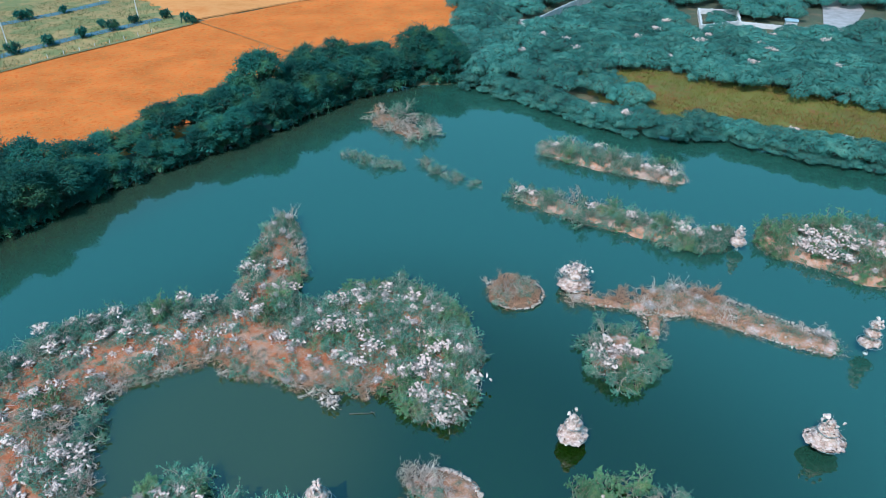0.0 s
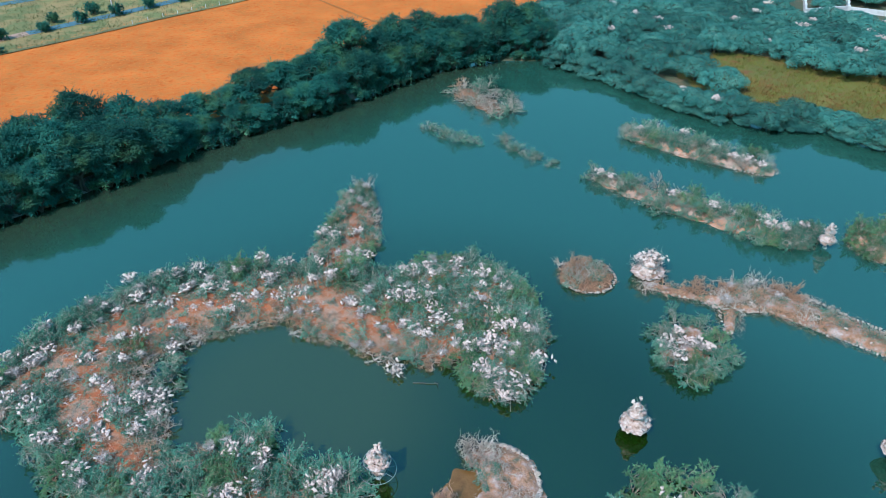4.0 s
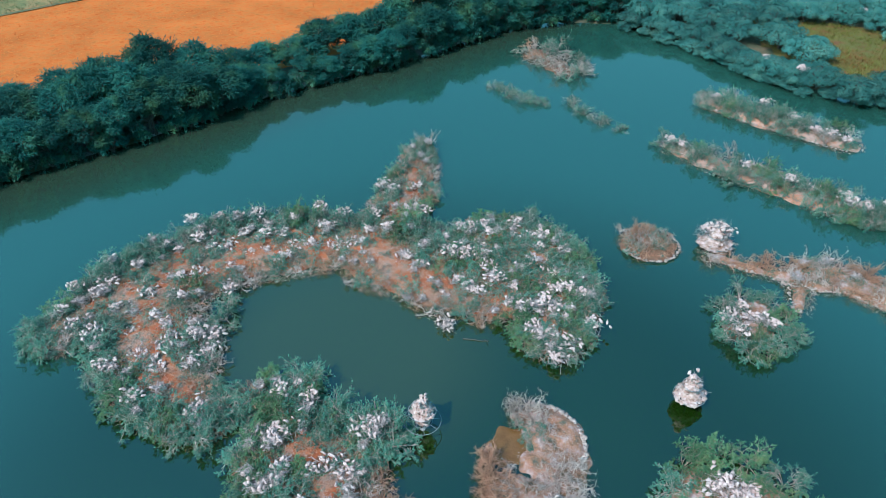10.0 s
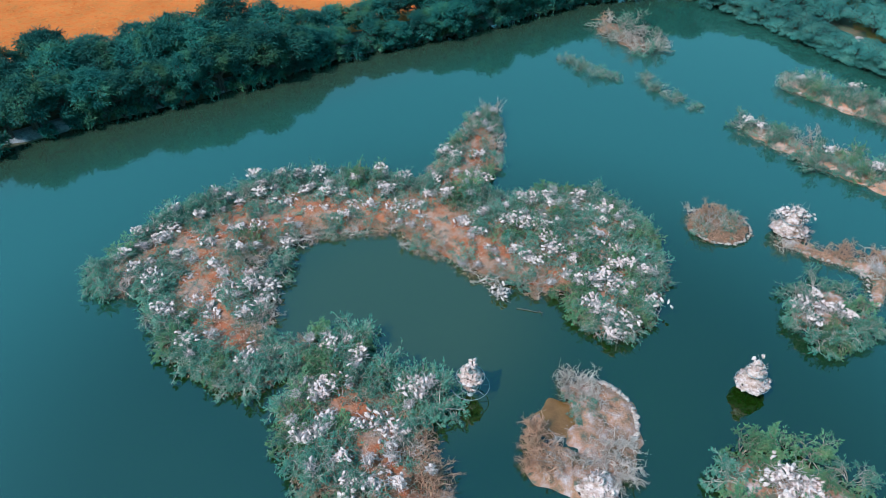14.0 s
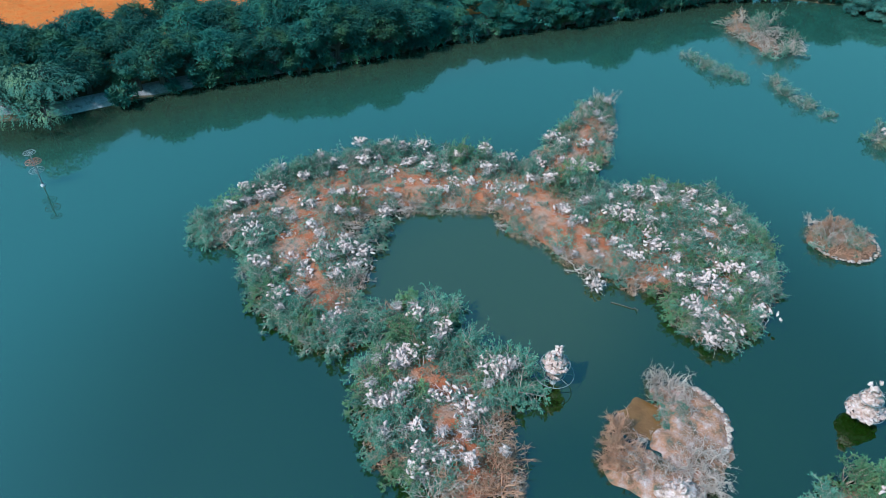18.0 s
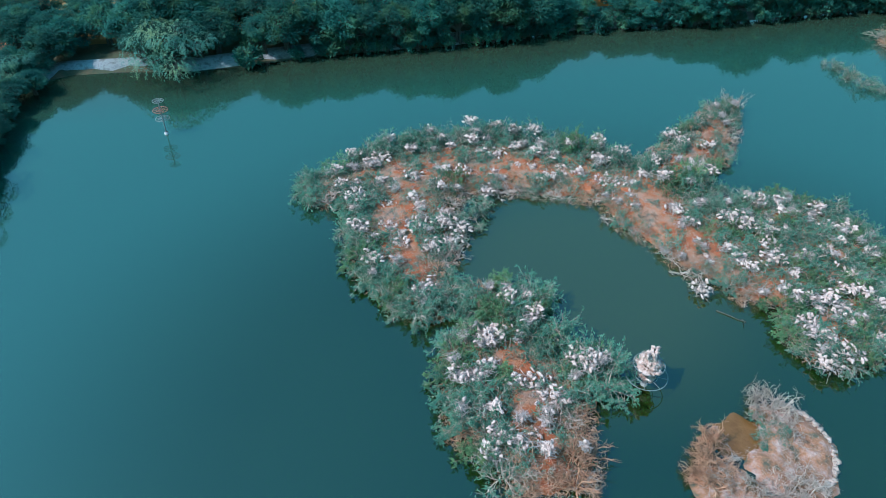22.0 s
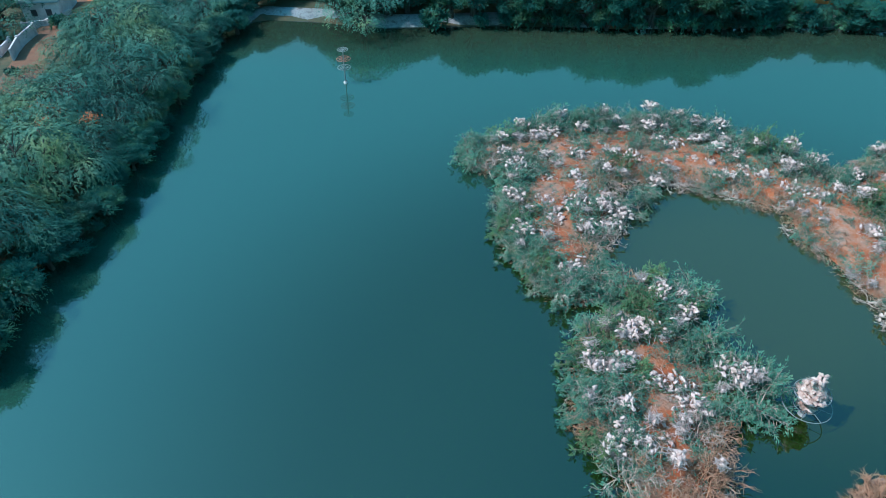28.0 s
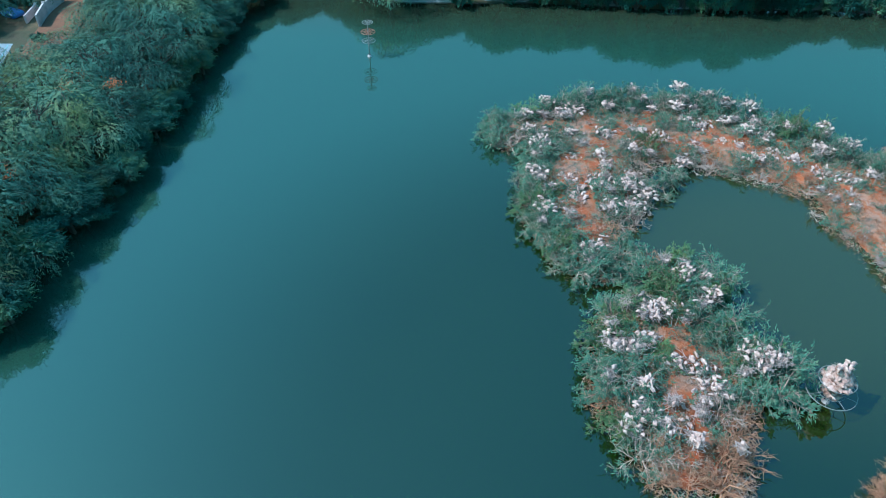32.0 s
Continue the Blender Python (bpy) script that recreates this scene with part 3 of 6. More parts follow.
GREEN = [make_sprawl(10 + i, 2.9, 3.2, 9, 6, 5, 0.06, M_DEAD, M_LEAF, 10, 0.29, 0.042, 0.5, rise=(12, 80), sag=0.16, steps=(5, 3, 2)) for i in range(6)]
FRESH = [make_sprawl(30 + i, 2.8, 3.4, 9, 6, 5, 0.06, M_LIMB, M_LEAF2, 11, 0.31, 0.044, 0.5, rise=(12, 80), sag=0.14, steps=(5, 3, 2)) for i in range(4)]
SPARSE = [make_sprawl(50 + i, 2.7, 2.8, 9, 6, 5, 0.06, M_DEAD, M_LEAF, 5, 0.25, 0.036, 0.5, rise=(12, 75), sag=0.16, steps=(5, 3, 2)) for i in range(5)]
BARE = [make_sprawl(70 + i, 2.4, 2.5, 9, 5, 4, 0.085, M_DEAD, rise=(15, 75), wild=0.42) for i in range(5)]
BROWN = [make_sprawl(90 + i, 2.3, 2.4, 10, 5, 4, 0.085, M_RUST, rise=(10, 80), wild=0.45, steps=(5, 4, 3)) for i in range(4)]
DRIFT = [make_sprawl(95 + i, 2.8, 1.5, 6, 4, 3, 0.11, M_DEAD, rise=(5, 45), wild=0.40) for i in range(3)]
SHORE_TREE = [lobed_tree(110 + i, 5.4, 10.5, 30, 44, 13, 420, 0.31, 0.044, M_DARKBARK, M_TREE, base=0.2, flat=0.9, thick=0.24, size=(0.18, 0.33), droop=0.06, fat=2.3, stems=1 + i % 3, reach=1.8, arch=0.35, sleek=0.35) for i in range(6)]
GROVE = [lobed_tree(130 + i, 5.8, 6.4, 20, 34, 11, 300, 0.32, 0.038, M_DARKBARK, M_WOOD, base=0.2, flat=0.68, thick=0.2, size=(0.22, 0.36), droop=0.3, fat=3.0, stems=2) for i in range(6)]
BANK_TREE = [lobed_tree(150 + i, 7.6, 8.4, 13, 70, 19, 170, 0.34, 0.033, M_DARKBARK, M_BANK, base=0.16, flat=0.5, thick=0.18, size=(0.30, 0.46), droop=0.4, fat=2.4, stems=3, deep=0.84, reach=1.3) for i in range(5)]
SMALL_BUSH = [make_plant(170 + i, 1.6, 2.6, 7, 5, 5, 5, 0.55, 0.09, M_DARKBARK, M_TREE, foot=0.2) for i in range(2)]

LABEL = {
    "green": ("thorn shrub with feathery grey-green leaves", "shrub"),
    "fresh": ("thorn shrub with dense bright green leaves", "shrub"),
    "sparse": ("thin-leaved thorn shrub with pale bleached branches", "shrub"),
    "bare": ("leafless thorn shrub with pale bleached twigs", "shrub"),
    "brown": ("leafless round shrub of red-brown twigs", "shrub"),
    "drift": ("bleached dead branches hanging over the water", "dead branches"),
}
NAME = {"green": "thorn_shrub", "fresh": "green_shrub", "sparse": "pale_shrub", "bare": "bare_shrub", "brown": "brown_shrub", "drift": "dead_branch"}
KINDS = {"green": GREEN, "fresh": FRESH, "sparse": SPARSE, "bare": BARE, "brown": BROWN, "drift": DRIFT}


def plant(protos, name, label, category, x, y, z, size, tall=1.0, group="", turn=None, crown_label=""):
    wood, crown, r, h = protos[int(rng.integers(len(protos)))]
    root = thing(name, label, category, group)
    root.matrix_basis = pose(x, y, z, 0, 0, rng.uniform(0, 360) if turn is None else turn) @ Matrix.Diagonal((size, size, size * tall, 1))
    part("trunk", wood, root)
    if crown:
        part("crown", crown, root, crown_label)
    PLANTED.append((x, y, z, r * size, h * size * tall))
    return root


def shrub(kind, x, y, z=0.3, size=1.0, tall=1.0, where="on the islet", group=""):
    label, cat = LABEL[kind]
    return plant(KINDS[kind], NAME[kind], f"{label} {where}", cat, x, y, z, size, tall, group)


# ---- islands ----
def island(name, label, chains, mat, height=0.7, step=0.6, seed=1.0, slope=0.45, blunt=0.8, shrink=0.0):
    """A low islet: the union of strokes, domed, with a worn bank that dips under the water."""
    pts = np.array([p for c in chains for p in c])
    pad = 4
    gx = np.arange((pts[:, 0] - pts[:, 2]).min() - pad, (pts[:, 0] + pts[:, 2]).max() + pad, step)
    gy = np.arange((pts[:, 1] - pts[:, 2]).min() - pad, (pts[:, 1] + pts[:, 2]).max() + pad, step)
    x, y = np.meshgrid(gx, gy)
    d = np.full(x.shape, 1e9)
    for c in chains:
        d = np.minimum(d, inside_capsules(x, y, c))
    raw = d + shrink
    d = d + shrink + wobble(x, y, 0.6, seed) * 0.45 * blunt
    z = np.clip(-d * slope, -1.2, height) + wobble(x, y, 1.3, seed) * 0.06 + np.clip(-d * 0.03, 0, 0.5)
    f = grid_faces(len(gx), len(gy))
    keep = (raw.ravel()[f] < 2.4).all(1)
    ob = new(name, mesh_of(name, np.stack([x, y, z], -1), f[keep], mat, smooth=True))
    tagged(ob, label, "island", kind="structure")

    def depth(px, py):
        got = np.minimum.reduce([inside_capsules(np.asarray(px, float), np.asarray(py, float), c) for c in chains])
        return got if np.ndim(px) else float(got)

    return depth


def scatter(depth, box_, count, gap, pick, edge=-0.3, seed=3, where="on the islet", group=""):
    """Shrubs at least gap apart on an islet; pick(x, y, d) gives kind, size, tall or None."""
    g = np.random.default_rng(seed)
    done, tries = [], 0
    while len(done) < count and tries < count * 60:
        tries += 1
        x, y = g.uniform(box_[0], box_[1]), g.uniform(box_[2], box_[3])
        d = depth(x, y)
        if d > edge or any((x - a) ** 2 + (y - b) ** 2 < gap * gap for a, b in done):
            continue
        got = pick(x, y, d, g)
        if got is None:
            continue
        done.append((x, y))
        kind, size, tall = got
        shrub(kind, x, y, 0.25, size, tall, where, group)


MAIN = [
    [(-57, 48, 3.5), (-52, 57, 7.0), (-45, 66, 7.0), (-36, 70.5, 6.5), (-29, 72.5, 5.5), (-22, 70, 5.5)],
    [(-49, 53, 6.5), (-44, 47, 6.6), (-40, 42.8, 5.2), (-35.5, 40.5, 3.8)],
    [(-26, 75, 4.5), (-25, 86, 4.0), (-26, 94, 3.2), (-26.5, 98.5, 2.2)],
    [(-24, 68.5, 5.0), (-15, 69.5, 8.5), (-8, 71.5, 11.0), (-3, 68, 7.5), (-0.5, 62, 4.5), (-1, 60, 3.6)],
    [(-30, 44, 2.0), (-26.5, 43.2, 3.0), (-23.0, 38.5, 6.1), (-19.3, 34, 6.1), (-15, 31.5, 4.2)],
    [(-26.3, 45.6, 1.2), (-26, 44, 2.0)],
    [(-16.8, 42.0, 2.0), (-18, 40, 3.0)],
]
BARE_SOIL = [
    [(-28, 70.5, 2.4), (-24.3, 70.8, 2.6), (-21, 68.0, 3.0), (-15, 64.5, 3.0), (-10, 62.0, 2.6), (-5.5, 61.6, 1.8)],
    [(-57.5, 53.2, 0.9), (-50.9, 54.0, 1.6), (-48.4, 58.8, 2.2), (-45.5, 61.5, 2.2), (-41.8, 66.0, 1.8), (-36, 68.6, 1.9), (-30, 70.6, 1.8)],
    [(-50, 50, 1.3), (-46, 46.0, 1.8), (-41.5, 45.6, 1.8), (-37, 42.2, 1.3)],
    [(-27.4, 40.0, 1.4), (-24.0, 37.4, 2.7), (-19.5, 37.6, 2.6), (-17.6, 34.1, 2.4), (-15.0, 32.4, 2.0), (-11.5, 30.6, 1.4)],
    [(-8.5, 65, 1.0), (-6.1, 65.6, 1.2), (-4.5, 63.0, 1.6), (-1.5, 60.6, 1.4)],
    [(-10.4, 71.2, 0.9), (-10.0, 67.5, 0.9)],
    [(-24.5, 76, 1.4), (-25.5, 81, 1.4), (-25.6, 89.4, 1.6), (-26.1, 95.5, 1.2)],
]
main_depth = island("island_main", "low red-earth island with thorn scrub, whitened by droppings", MAIN, M_SOIL, 0.8, 0.5, shrink=1.2)


def pick_main(x, y, d, g):
    soil = min(float(inside_capsules(np.array(x), np.array(y), c)) for c in BARE_SOIL)
    lobe = x > -20 and y > 56
    u = g.random()
    bay = -36 < x < -6 and 56 < y < 67
    if soil < -0.3 and d < -1.0:
        if bay and u < 0.45:
            return None
        return ("bare" if u < 0.24 else "brown" if u < 0.62 else "sparse" if u < 0.74 else "green", g.uniform(0.42, 0.72), 0.7)
    if x > -18.6 and y < 35.5 and x + y > 13.5:
        return ("brown" if u < 0.55 else "bare", g.uniform(0.7, 1.0), 1.0)
    if bay and d > -3:
        if u < 0.4:
            return None
        return ("brown" if u < 0.7 else "bare" if u < 0.85 else "green", g.uniform(0.4, 0.65), 0.7)
    if y > 77 and x < -19:
        return ("bare" if u < 0.22 else "brown" if u < 0.42 else "sparse" if u < 0.52 else "green" if u < 0.88 else "fresh", g.uniform(0.55, 0.85), 0.9)
    if lobe:
        return ("fresh" if u < 0.3 else "green" if u < 0.8 else "sparse" if u < 0.92 else "brown", g.uniform(0.6, 0.95), 0.78)
    if y < 48 and x > -33:
        return ("fresh" if u < 0.25 else "green" if u < 0.76 else "sparse" if u < 0.86 else "brown", g.uniform(0.7, 1.0), 0.85)
    if math.hypot(x + 30, y - 55) < 15:
        return ("brown" if u < 0.35 else "bare" if u < 0.55 else "sparse" if u < 0.68 else "green", g.uniform(0.5, 0.85), 0.75)
    if d > -2.6:
        return ("fresh" if u < 0.18 else "green" if u < 0.72 else "sparse" if u < 0.88 else "bare", g.uniform(0.75, 1.05), 1.0 if y > 62 else 0.78)
    return ("sparse" if u < 0.2 else "green" if u < 0.62 else "bare" if u < 0.74 else "brown", g.uniform(0.55, 0.85), 0.68)


scatter(main_depth, (-64, 8, 24, 104), 680, 1.3, pick_main, -0.35, 5, "on the red-earth island", "scrub on the main island")


def pick_arm(x, y, d, g):
    soil = min(float(inside_capsules(np.array(x), np.array(y), c)) for c in BARE_SOIL[1:4])
    if soil > -0.2:
        return None
    return ("brown" if g.random() < 0.7 else "bare", g.uniform(0.3, 0.5), 0.7)


scatter(main_depth, (-60, -12, 30, 72), 80, 1.2, pick_arm, -1.0, 15, "on the red-earth island", "scrub on the main island")
for x, y, s in [(-26.5, 99, 1.0), (-25.5, 101, 0.9), (-27.5, 96, 0.8)]:
    shrub("bare", x, y, 0.2, s, 1.3, "at the island's tip", "scrub on the main island")
for x, y, s in [(-13.6, 60.4, 0.8), (-16.2, 60.8, 0.6), (-19.8, 63.8, 0.66), (-27.3, 64.4, 0.6), (-25.2, 66.2, 0.55), (-9.2, 60.8, 0.55), (-0.2, 60.2, 0.6), (-32.8, 65.6, 0.5), (-38.8, 61.6, 0.6), (-37.6, 50.5, 0.55)]:
    shrub("drift", x, y, 0.1, s, 1.0, "at the island's edge", "scrub on the main island")
for kind, x, y, s, t in [("bare", -40.2, 60.6, 0.75, 0.8), ("green", -39.2, 54.4, 0.75, 0.8), ("sparse", -38.6, 52.0, 0.75, 0.8), ("sparse", -40.0, 57.0, 0.75, 0.8), ("bare", -36.4, 47.4, 0.7, 0.9), ("green", -26.2, 47.0, 1.0, 1.05), ("fresh", -24.6, 44.8, 0.85, 1.0), ("bare", -26.6, 44.6, 0.7, 1.2), ("green", -16.6, 42.8, 1.0, 1.15), ("green", -14.6, 41.2, 1.0, 1.0), ("green", -18.6, 42.8, 0.8, 1.0), ("bare", -16.8, 41.6, 0.8, 1.5), ("brown", -17.6, 62.6, 0.6, 0.8), ("brown", -9.6, 60.4, 0.5, 0.8), ("bare", -22.6, 65.4, 0.6, 0.8)]:
    shrub(kind, x, y, 0.25, s, t, "at the island's edge", "scrub on the main island")
for x, y, s in [(-13.0, 32.5, 1.15), (-15.5, 30.0, 1.1), (-11.5, 30.8, 1.0)]:
    shrub("brown", x, y, 0.2, s, 1.1, "at the island's end", "scrub on the main island")

RING = [[(-2.6, 47.8, 1.5), (-0.5, 48.6, 1.5), (2.2, 47.6, 1.7), (2.8, 44.5, 2.0), (2.0, 41.4, 2.6), (0.5, 38.6, 2.8), (-3.0, 38.4, 2.6), (-4.2, 39.8, 1.6)], [(-1.0, 42.6, 2.0), (0.5, 42.5, 2.6), (-0.6, 46.0, 2.2), (1.5, 46, 2.0)], [(-3.6, 46.4, 0.5), (-5.2, 44.0, 0.35), (-5.6, 41.8, 0.7)]]
ring_depth = island("island_ring", "round whitened islet with a low stone rim and a muddy pocket", RING, M_WHITESOIL, 0.55, 0.3, 2.0, 0.5, 0.5, 0.4)
gx, gy = np.meshgrid(np.linspace(-6, -1.0, 24), np.linspace(40.5, 47.5, 28))
tagged(new("mud_pool", mesh_of("mud_pool", np.stack([gx, gy, 0.05 - 0.5 * np.clip(np.hypot(gx + 3.4, (gy - 44.0) * 0.8) - 1.75 + 0.25 * np.sin(gx * 2.3 + gy * 1.7), 0, 1) ** 1.5], -1), grid_faces(24, 28), M_MUD, smooth=True)), "shallow brown muddy pool inside the islet", "mud", kind="structure")
for kind, x, y, s, t in [("bare", -2.9, 47.9, 0.95, 1.1), ("bare", -1.4, 47.4, 0.7, 0.9), ("green", -1.0, 46.2, 0.5, 0.6), ("green", -3.0, 46.6, 0.3, 0.7), ("brown", -5.6, 42.0, 0.7, 1.1), ("brown", -4.6, 39.4, 1.05, 0.9), ("brown", -3.4, 37.6, 0.95, 0.9), ("brown", -2.4, 39.4, 0.8, 0.8), ("bare", -3.4, 38.6, 0.8, 0.9), ("bare", 2.0, 42.4, 0.9, 0.7), ("bare", 2.9, 40.6, 1.0, 0.8), ("bare", 1.4, 40.2, 0.95, 0.7), ("bare", 3.4, 42.6, 0.85, 0.6), ("bare", 0.4, 41.4, 0.6, 0.5), ("bare", -3.6, 48.6, 0.8, 1.2), ("bare", -0.2, 47.8, 0.7, 0.7), ("bare", 3.8, 39.6, 0.9, 0.7), ("bare", 2.4, 39.2, 0.8, 0.7), ("brown", -5.2, 37.8, 0.8, 0.9), ("brown", -5.8, 40.2, 0.7, 0.9), ("bare", 0.9, 43.6, 0.6, 0.5), ("sparse", -0.6, 45.4, 0.5, 0.6), ("green", -1.6, 44.6, 0.4, 0.5), ("bare", 0.2, 46.0, 0.85, 0.75), ("bare", -1.8, 48.4, 1.0, 1.1), ("bare", 1.6, 41.0, 1.05, 0.85), ("bare", 0.2, 39.4, 1.0, 0.85), ("bare", -1.2, 38.6, 0.95, 0.9), ("bare", 2.8, 41.6, 0.95, 0.85), ("brown", -5.4, 41.2, 1.0, 1.25), ("brown", -4.8, 38.8, 1.1, 1.1), ("bare", -3.0, 40.2, 0.8, 0.9)]:
    shrub(kind, x + (0.5 if x < -4.5 else 0.0), y, 0.3, s * (0.84 if kind == "brown" else 0.86), t, "on the round whitened islet", "scrub on the ring islet")


def ring_pick(x, y, d, g):
    if math.hypot(x + 1.6, y - 42.6) < 1.7 or math.hypot(x - 1.2, (y - 46.2) * 0.9) < 1.9 or math.hypot(x + 3.7, y - 44) < 1.6:
        return None
    if x > 1.2 and y > 43.6:
        return None
    return ("brown" if x < -2.2 and y < 43 else "bare", g.uniform(0.4, 0.7), g.uniform(0.5, 0.8))


scatter(ring_depth, (-7, 6, 35, 50), 12, 1.3, ring_pick, -0.2, 61, "on the round whitened islet", "scrub on the ring islet")

island("island_green", "low islet hidden under green shrubs", [[(15, 42.4, 2.8), (20.5, 42.2, 3.2)]], M_WHITESOIL, 0.6, 0.5, 3.0)
for x, y, s in [(11.6, 42.0, 1.0), (12.8, 45.3, 1.1), (16.0, 47.0, 1.15), (19.6, 47.0, 1.1), (22.8, 45.2, 1.1), (24.6, 42.0, 1.1), (12.4, 38.8, 1.0), (15.5, 39.0, 0.9), (19.2, 39.0, 1.0), (23.0, 39.0, 1.1), (20.8, 43.8, 0.8), (14.8, 43.6, 0.8)]:
    shrub("fresh" if (x + y) % 3 < 1.6 else "green", 17.8 + (x - 17.8) * 0.9, 42.4 + (y - 42.4) * 0.9, 0.25, s * 0.82, 0.82, "on the green islet", "scrub on the green islet")
for x, y in [(16.5, 42.6), (18.3, 41.2), (17.0, 40.6)]:
    shrub("bare", x, y, 0.3, 0.8, 1.1, "on the green islet", "scrub on the green islet")

round_depth = island("island_round", "small round islet with a stone rim", [[(10.2, 81, 3.6), (10.4, 81, 3.6)]], M_LANE, 0.6, 0.4, 4.0, 0.5, 0.4)
for kind, x, y, s, t in [("brown", 8.2, 81.4, 0.95, 0.9), ("brown", 9.8, 79.6, 0.8, 0.9), ("sparse", 11.8, 81.6, 0.6, 0.7), ("brown", 10.2, 83.0, 0.8, 0.8), ("bare", 6.3, 83.0, 0.55, 1.2), ("brown", 11.6, 80.2, 0.75, 0.8), ("brown", 8.8, 83.2, 0.8, 0.9), ("brown", 12.2, 82.6, 0.7, 0.8)]:
    shrub(kind, x, y, 0.3, s, t, "on the small round islet", "scrub on the round islet")

scatter(round_depth, (6, 14, 77, 85), 30, 0.9, lambda x, y, d, g: ("brown" if g.random() < 0.75 else "bare" if g.random() < 0.6 else "sparse", g.uniform(0.45, 0.7), 0.8), -0.6, 62, "on the small round islet", "scrub on the round islet")

island("island_bush", "islet of green shrubs whitened by droppings", [[(21.6, 66.4, 2.7), (22.4, 69.6, 3.0)]], M_WHITESOIL, 0.6, 0.5, 5.0)
for kind, x, y, s in [("green", 18.6, 69.5, 0.85), ("green", 20.0, 63.5, 0.9), ("fresh", 22.6, 62.8, 0.9), ("green", 25.4, 65.0, 0.9), ("fresh", 26.2, 68.2, 0.95), ("green", 24.5, 71.8, 0.9), ("green", 21.0, 72.5, 0.85), ("sparse", 20.5, 68.5, 0.8), ("sparse", 22.6, 67.0, 0.8), ("green", 18.5, 66.0, 0.8), ("bare", 20.2, 70.6, 0.75), ("bare", 19.6, 67.0, 0.7), ("bare", 23.6, 67.6, 0.6), ("green", 27.0, 66.4, 0.7), ("green", 21.2, 61.8, 0.8), ("green", 23.8, 63.6, 0.8)]:
    shrub(kind, 22.2 + (x - 22.2) * 0.93, 67.6 + (y - 67.6) * 0.93, 0.25, s * 0.9, 0.9, "on the bushy islet", "scrub on the bushy islet")

PATH_ISLET = [[(18.5, 80.2, 1.3), (25, 78.2, 1.2), (30, 78.0, 2.8), (34, 78.8, 3.0), (40, 75.5, 2.9), (46, 71.5, 2.6), (49.5, 69.6, 2.0)], [(29, 78, 1.8), (28, 71.5, 0.8)]]
path_depth = island("island_long", "long narrow pale islet with stone edges", PATH_ISLET, M_WHITESOIL, 0.6, 0.4, 6.0, 0.8, 0.35, 0.5)
for kind, x, y, s, t in [("brown", 24.5, 79.2, 0.75, 1.1), ("brown", 29.0, 79.0, 0.8, 0.9), ("bare", 31.0, 80.0, 0.9, 0.8), ("brown", 33.2, 77.5, 0.8, 0.8), ("bare", 29.2, 76.0, 0.8, 0.8), ("brown", 35.2, 80.4, 0.85, 1.0), ("brown", 37.3, 79.6, 0.9, 1.0), ("bare", 39.2, 78.5, 0.7, 0.9), ("bare", 31.5, 77.5, 0.8, 0.7), ("bare", 47.5, 72.2, 0.7, 0.9), ("bare", 49.5, 71.0, 0.8, 0.9), ("sparse", 45.0, 73.0, 0.5, 0.7), ("sparse", 41.6, 75.6, 0.45, 0.6)]:
    shrub(kind, x, y, 0.4, s, t, "on the long pale islet", "scrub on the long islet")


def path_pick(x, y, d, g):
    if x < 40:
        return ("brown" if g.random() < 0.55 else "bare" if g.random() < 0.7 else "sparse", g.uniform(0.6, 0.9), 0.9) if y > 76.8 - max(0, x - 33) * 0.55 else None
    return (("bare" if g.random() < 0.5 else "sparse"), g.uniform(0.3, 0.5), 0.6) if y > 76.4 - (x - 40) * 0.66 else None


scatter(path_depth, (18, 52, 68, 84), 26, 1.7, path_pick, -0.1, 63, "on the long pale islet", "scrub on the long islet")

bar_a = island("island_bar", "long low islet with a red-earth bank", [[(14.5, 109.5, 2.2), (24, 103.5, 3.0), (34, 98.0, 3.2), (42, 94.8, 3.0)]], M_BANKSOIL, 0.6, 0.5, 7.0, 0.6, 0.8, 0.5)
bar_b = island("island_far_bar", "far low islet with a red-earth bank", [[(22.0, 128.5, 2.8), (32, 122.5, 3.2), (42.5, 117.0, 2.6)]], M_BANKSOIL, 0.6, 0.5, 8.0, 0.6, 0.8, 0.5)


def pick_bar(x, y, d, g):
    # the near bank stays open, the shrubs grow along the far side
    u = g.random()
    return ("green" if u < 0.5 else "fresh" if u < 0.6 else "sparse" if u < 0.82 else "bare", g.uniform(0.55, 0.9), 1.0)


scatter(lambda x, y: max(bar_a(x, y - 0.8), -9) if (y - 109.5) + 0.54 * (x - 14.5) > -2.9 else 1, (12, 46, 91, 114), 40, 1.5, pick_bar, -0.2, 8, "on the long red islet", "scrub on the bar islets")
for x, y, s in [(41, 93, 0.9), (43.5, 94.5, 0.95), (38.5, 94.6, 0.9), (44.8, 96.2, 0.8), (24.0, 101.6, 0.6)]:
    shrub("green", x, y, 0.25, s, 0.9, "on the long red islet", "scrub on the bar islets")
scatter(lambda x, y: max(bar_b(x, y - 0.8), -9) if (y - 128.5) + 0.55 * (x - 22) > -2.9 else 1, (18, 47, 113, 134), 40, 1.5, pick_bar, -0.2, 9, "on the far red islet", "scrub on the bar islets")

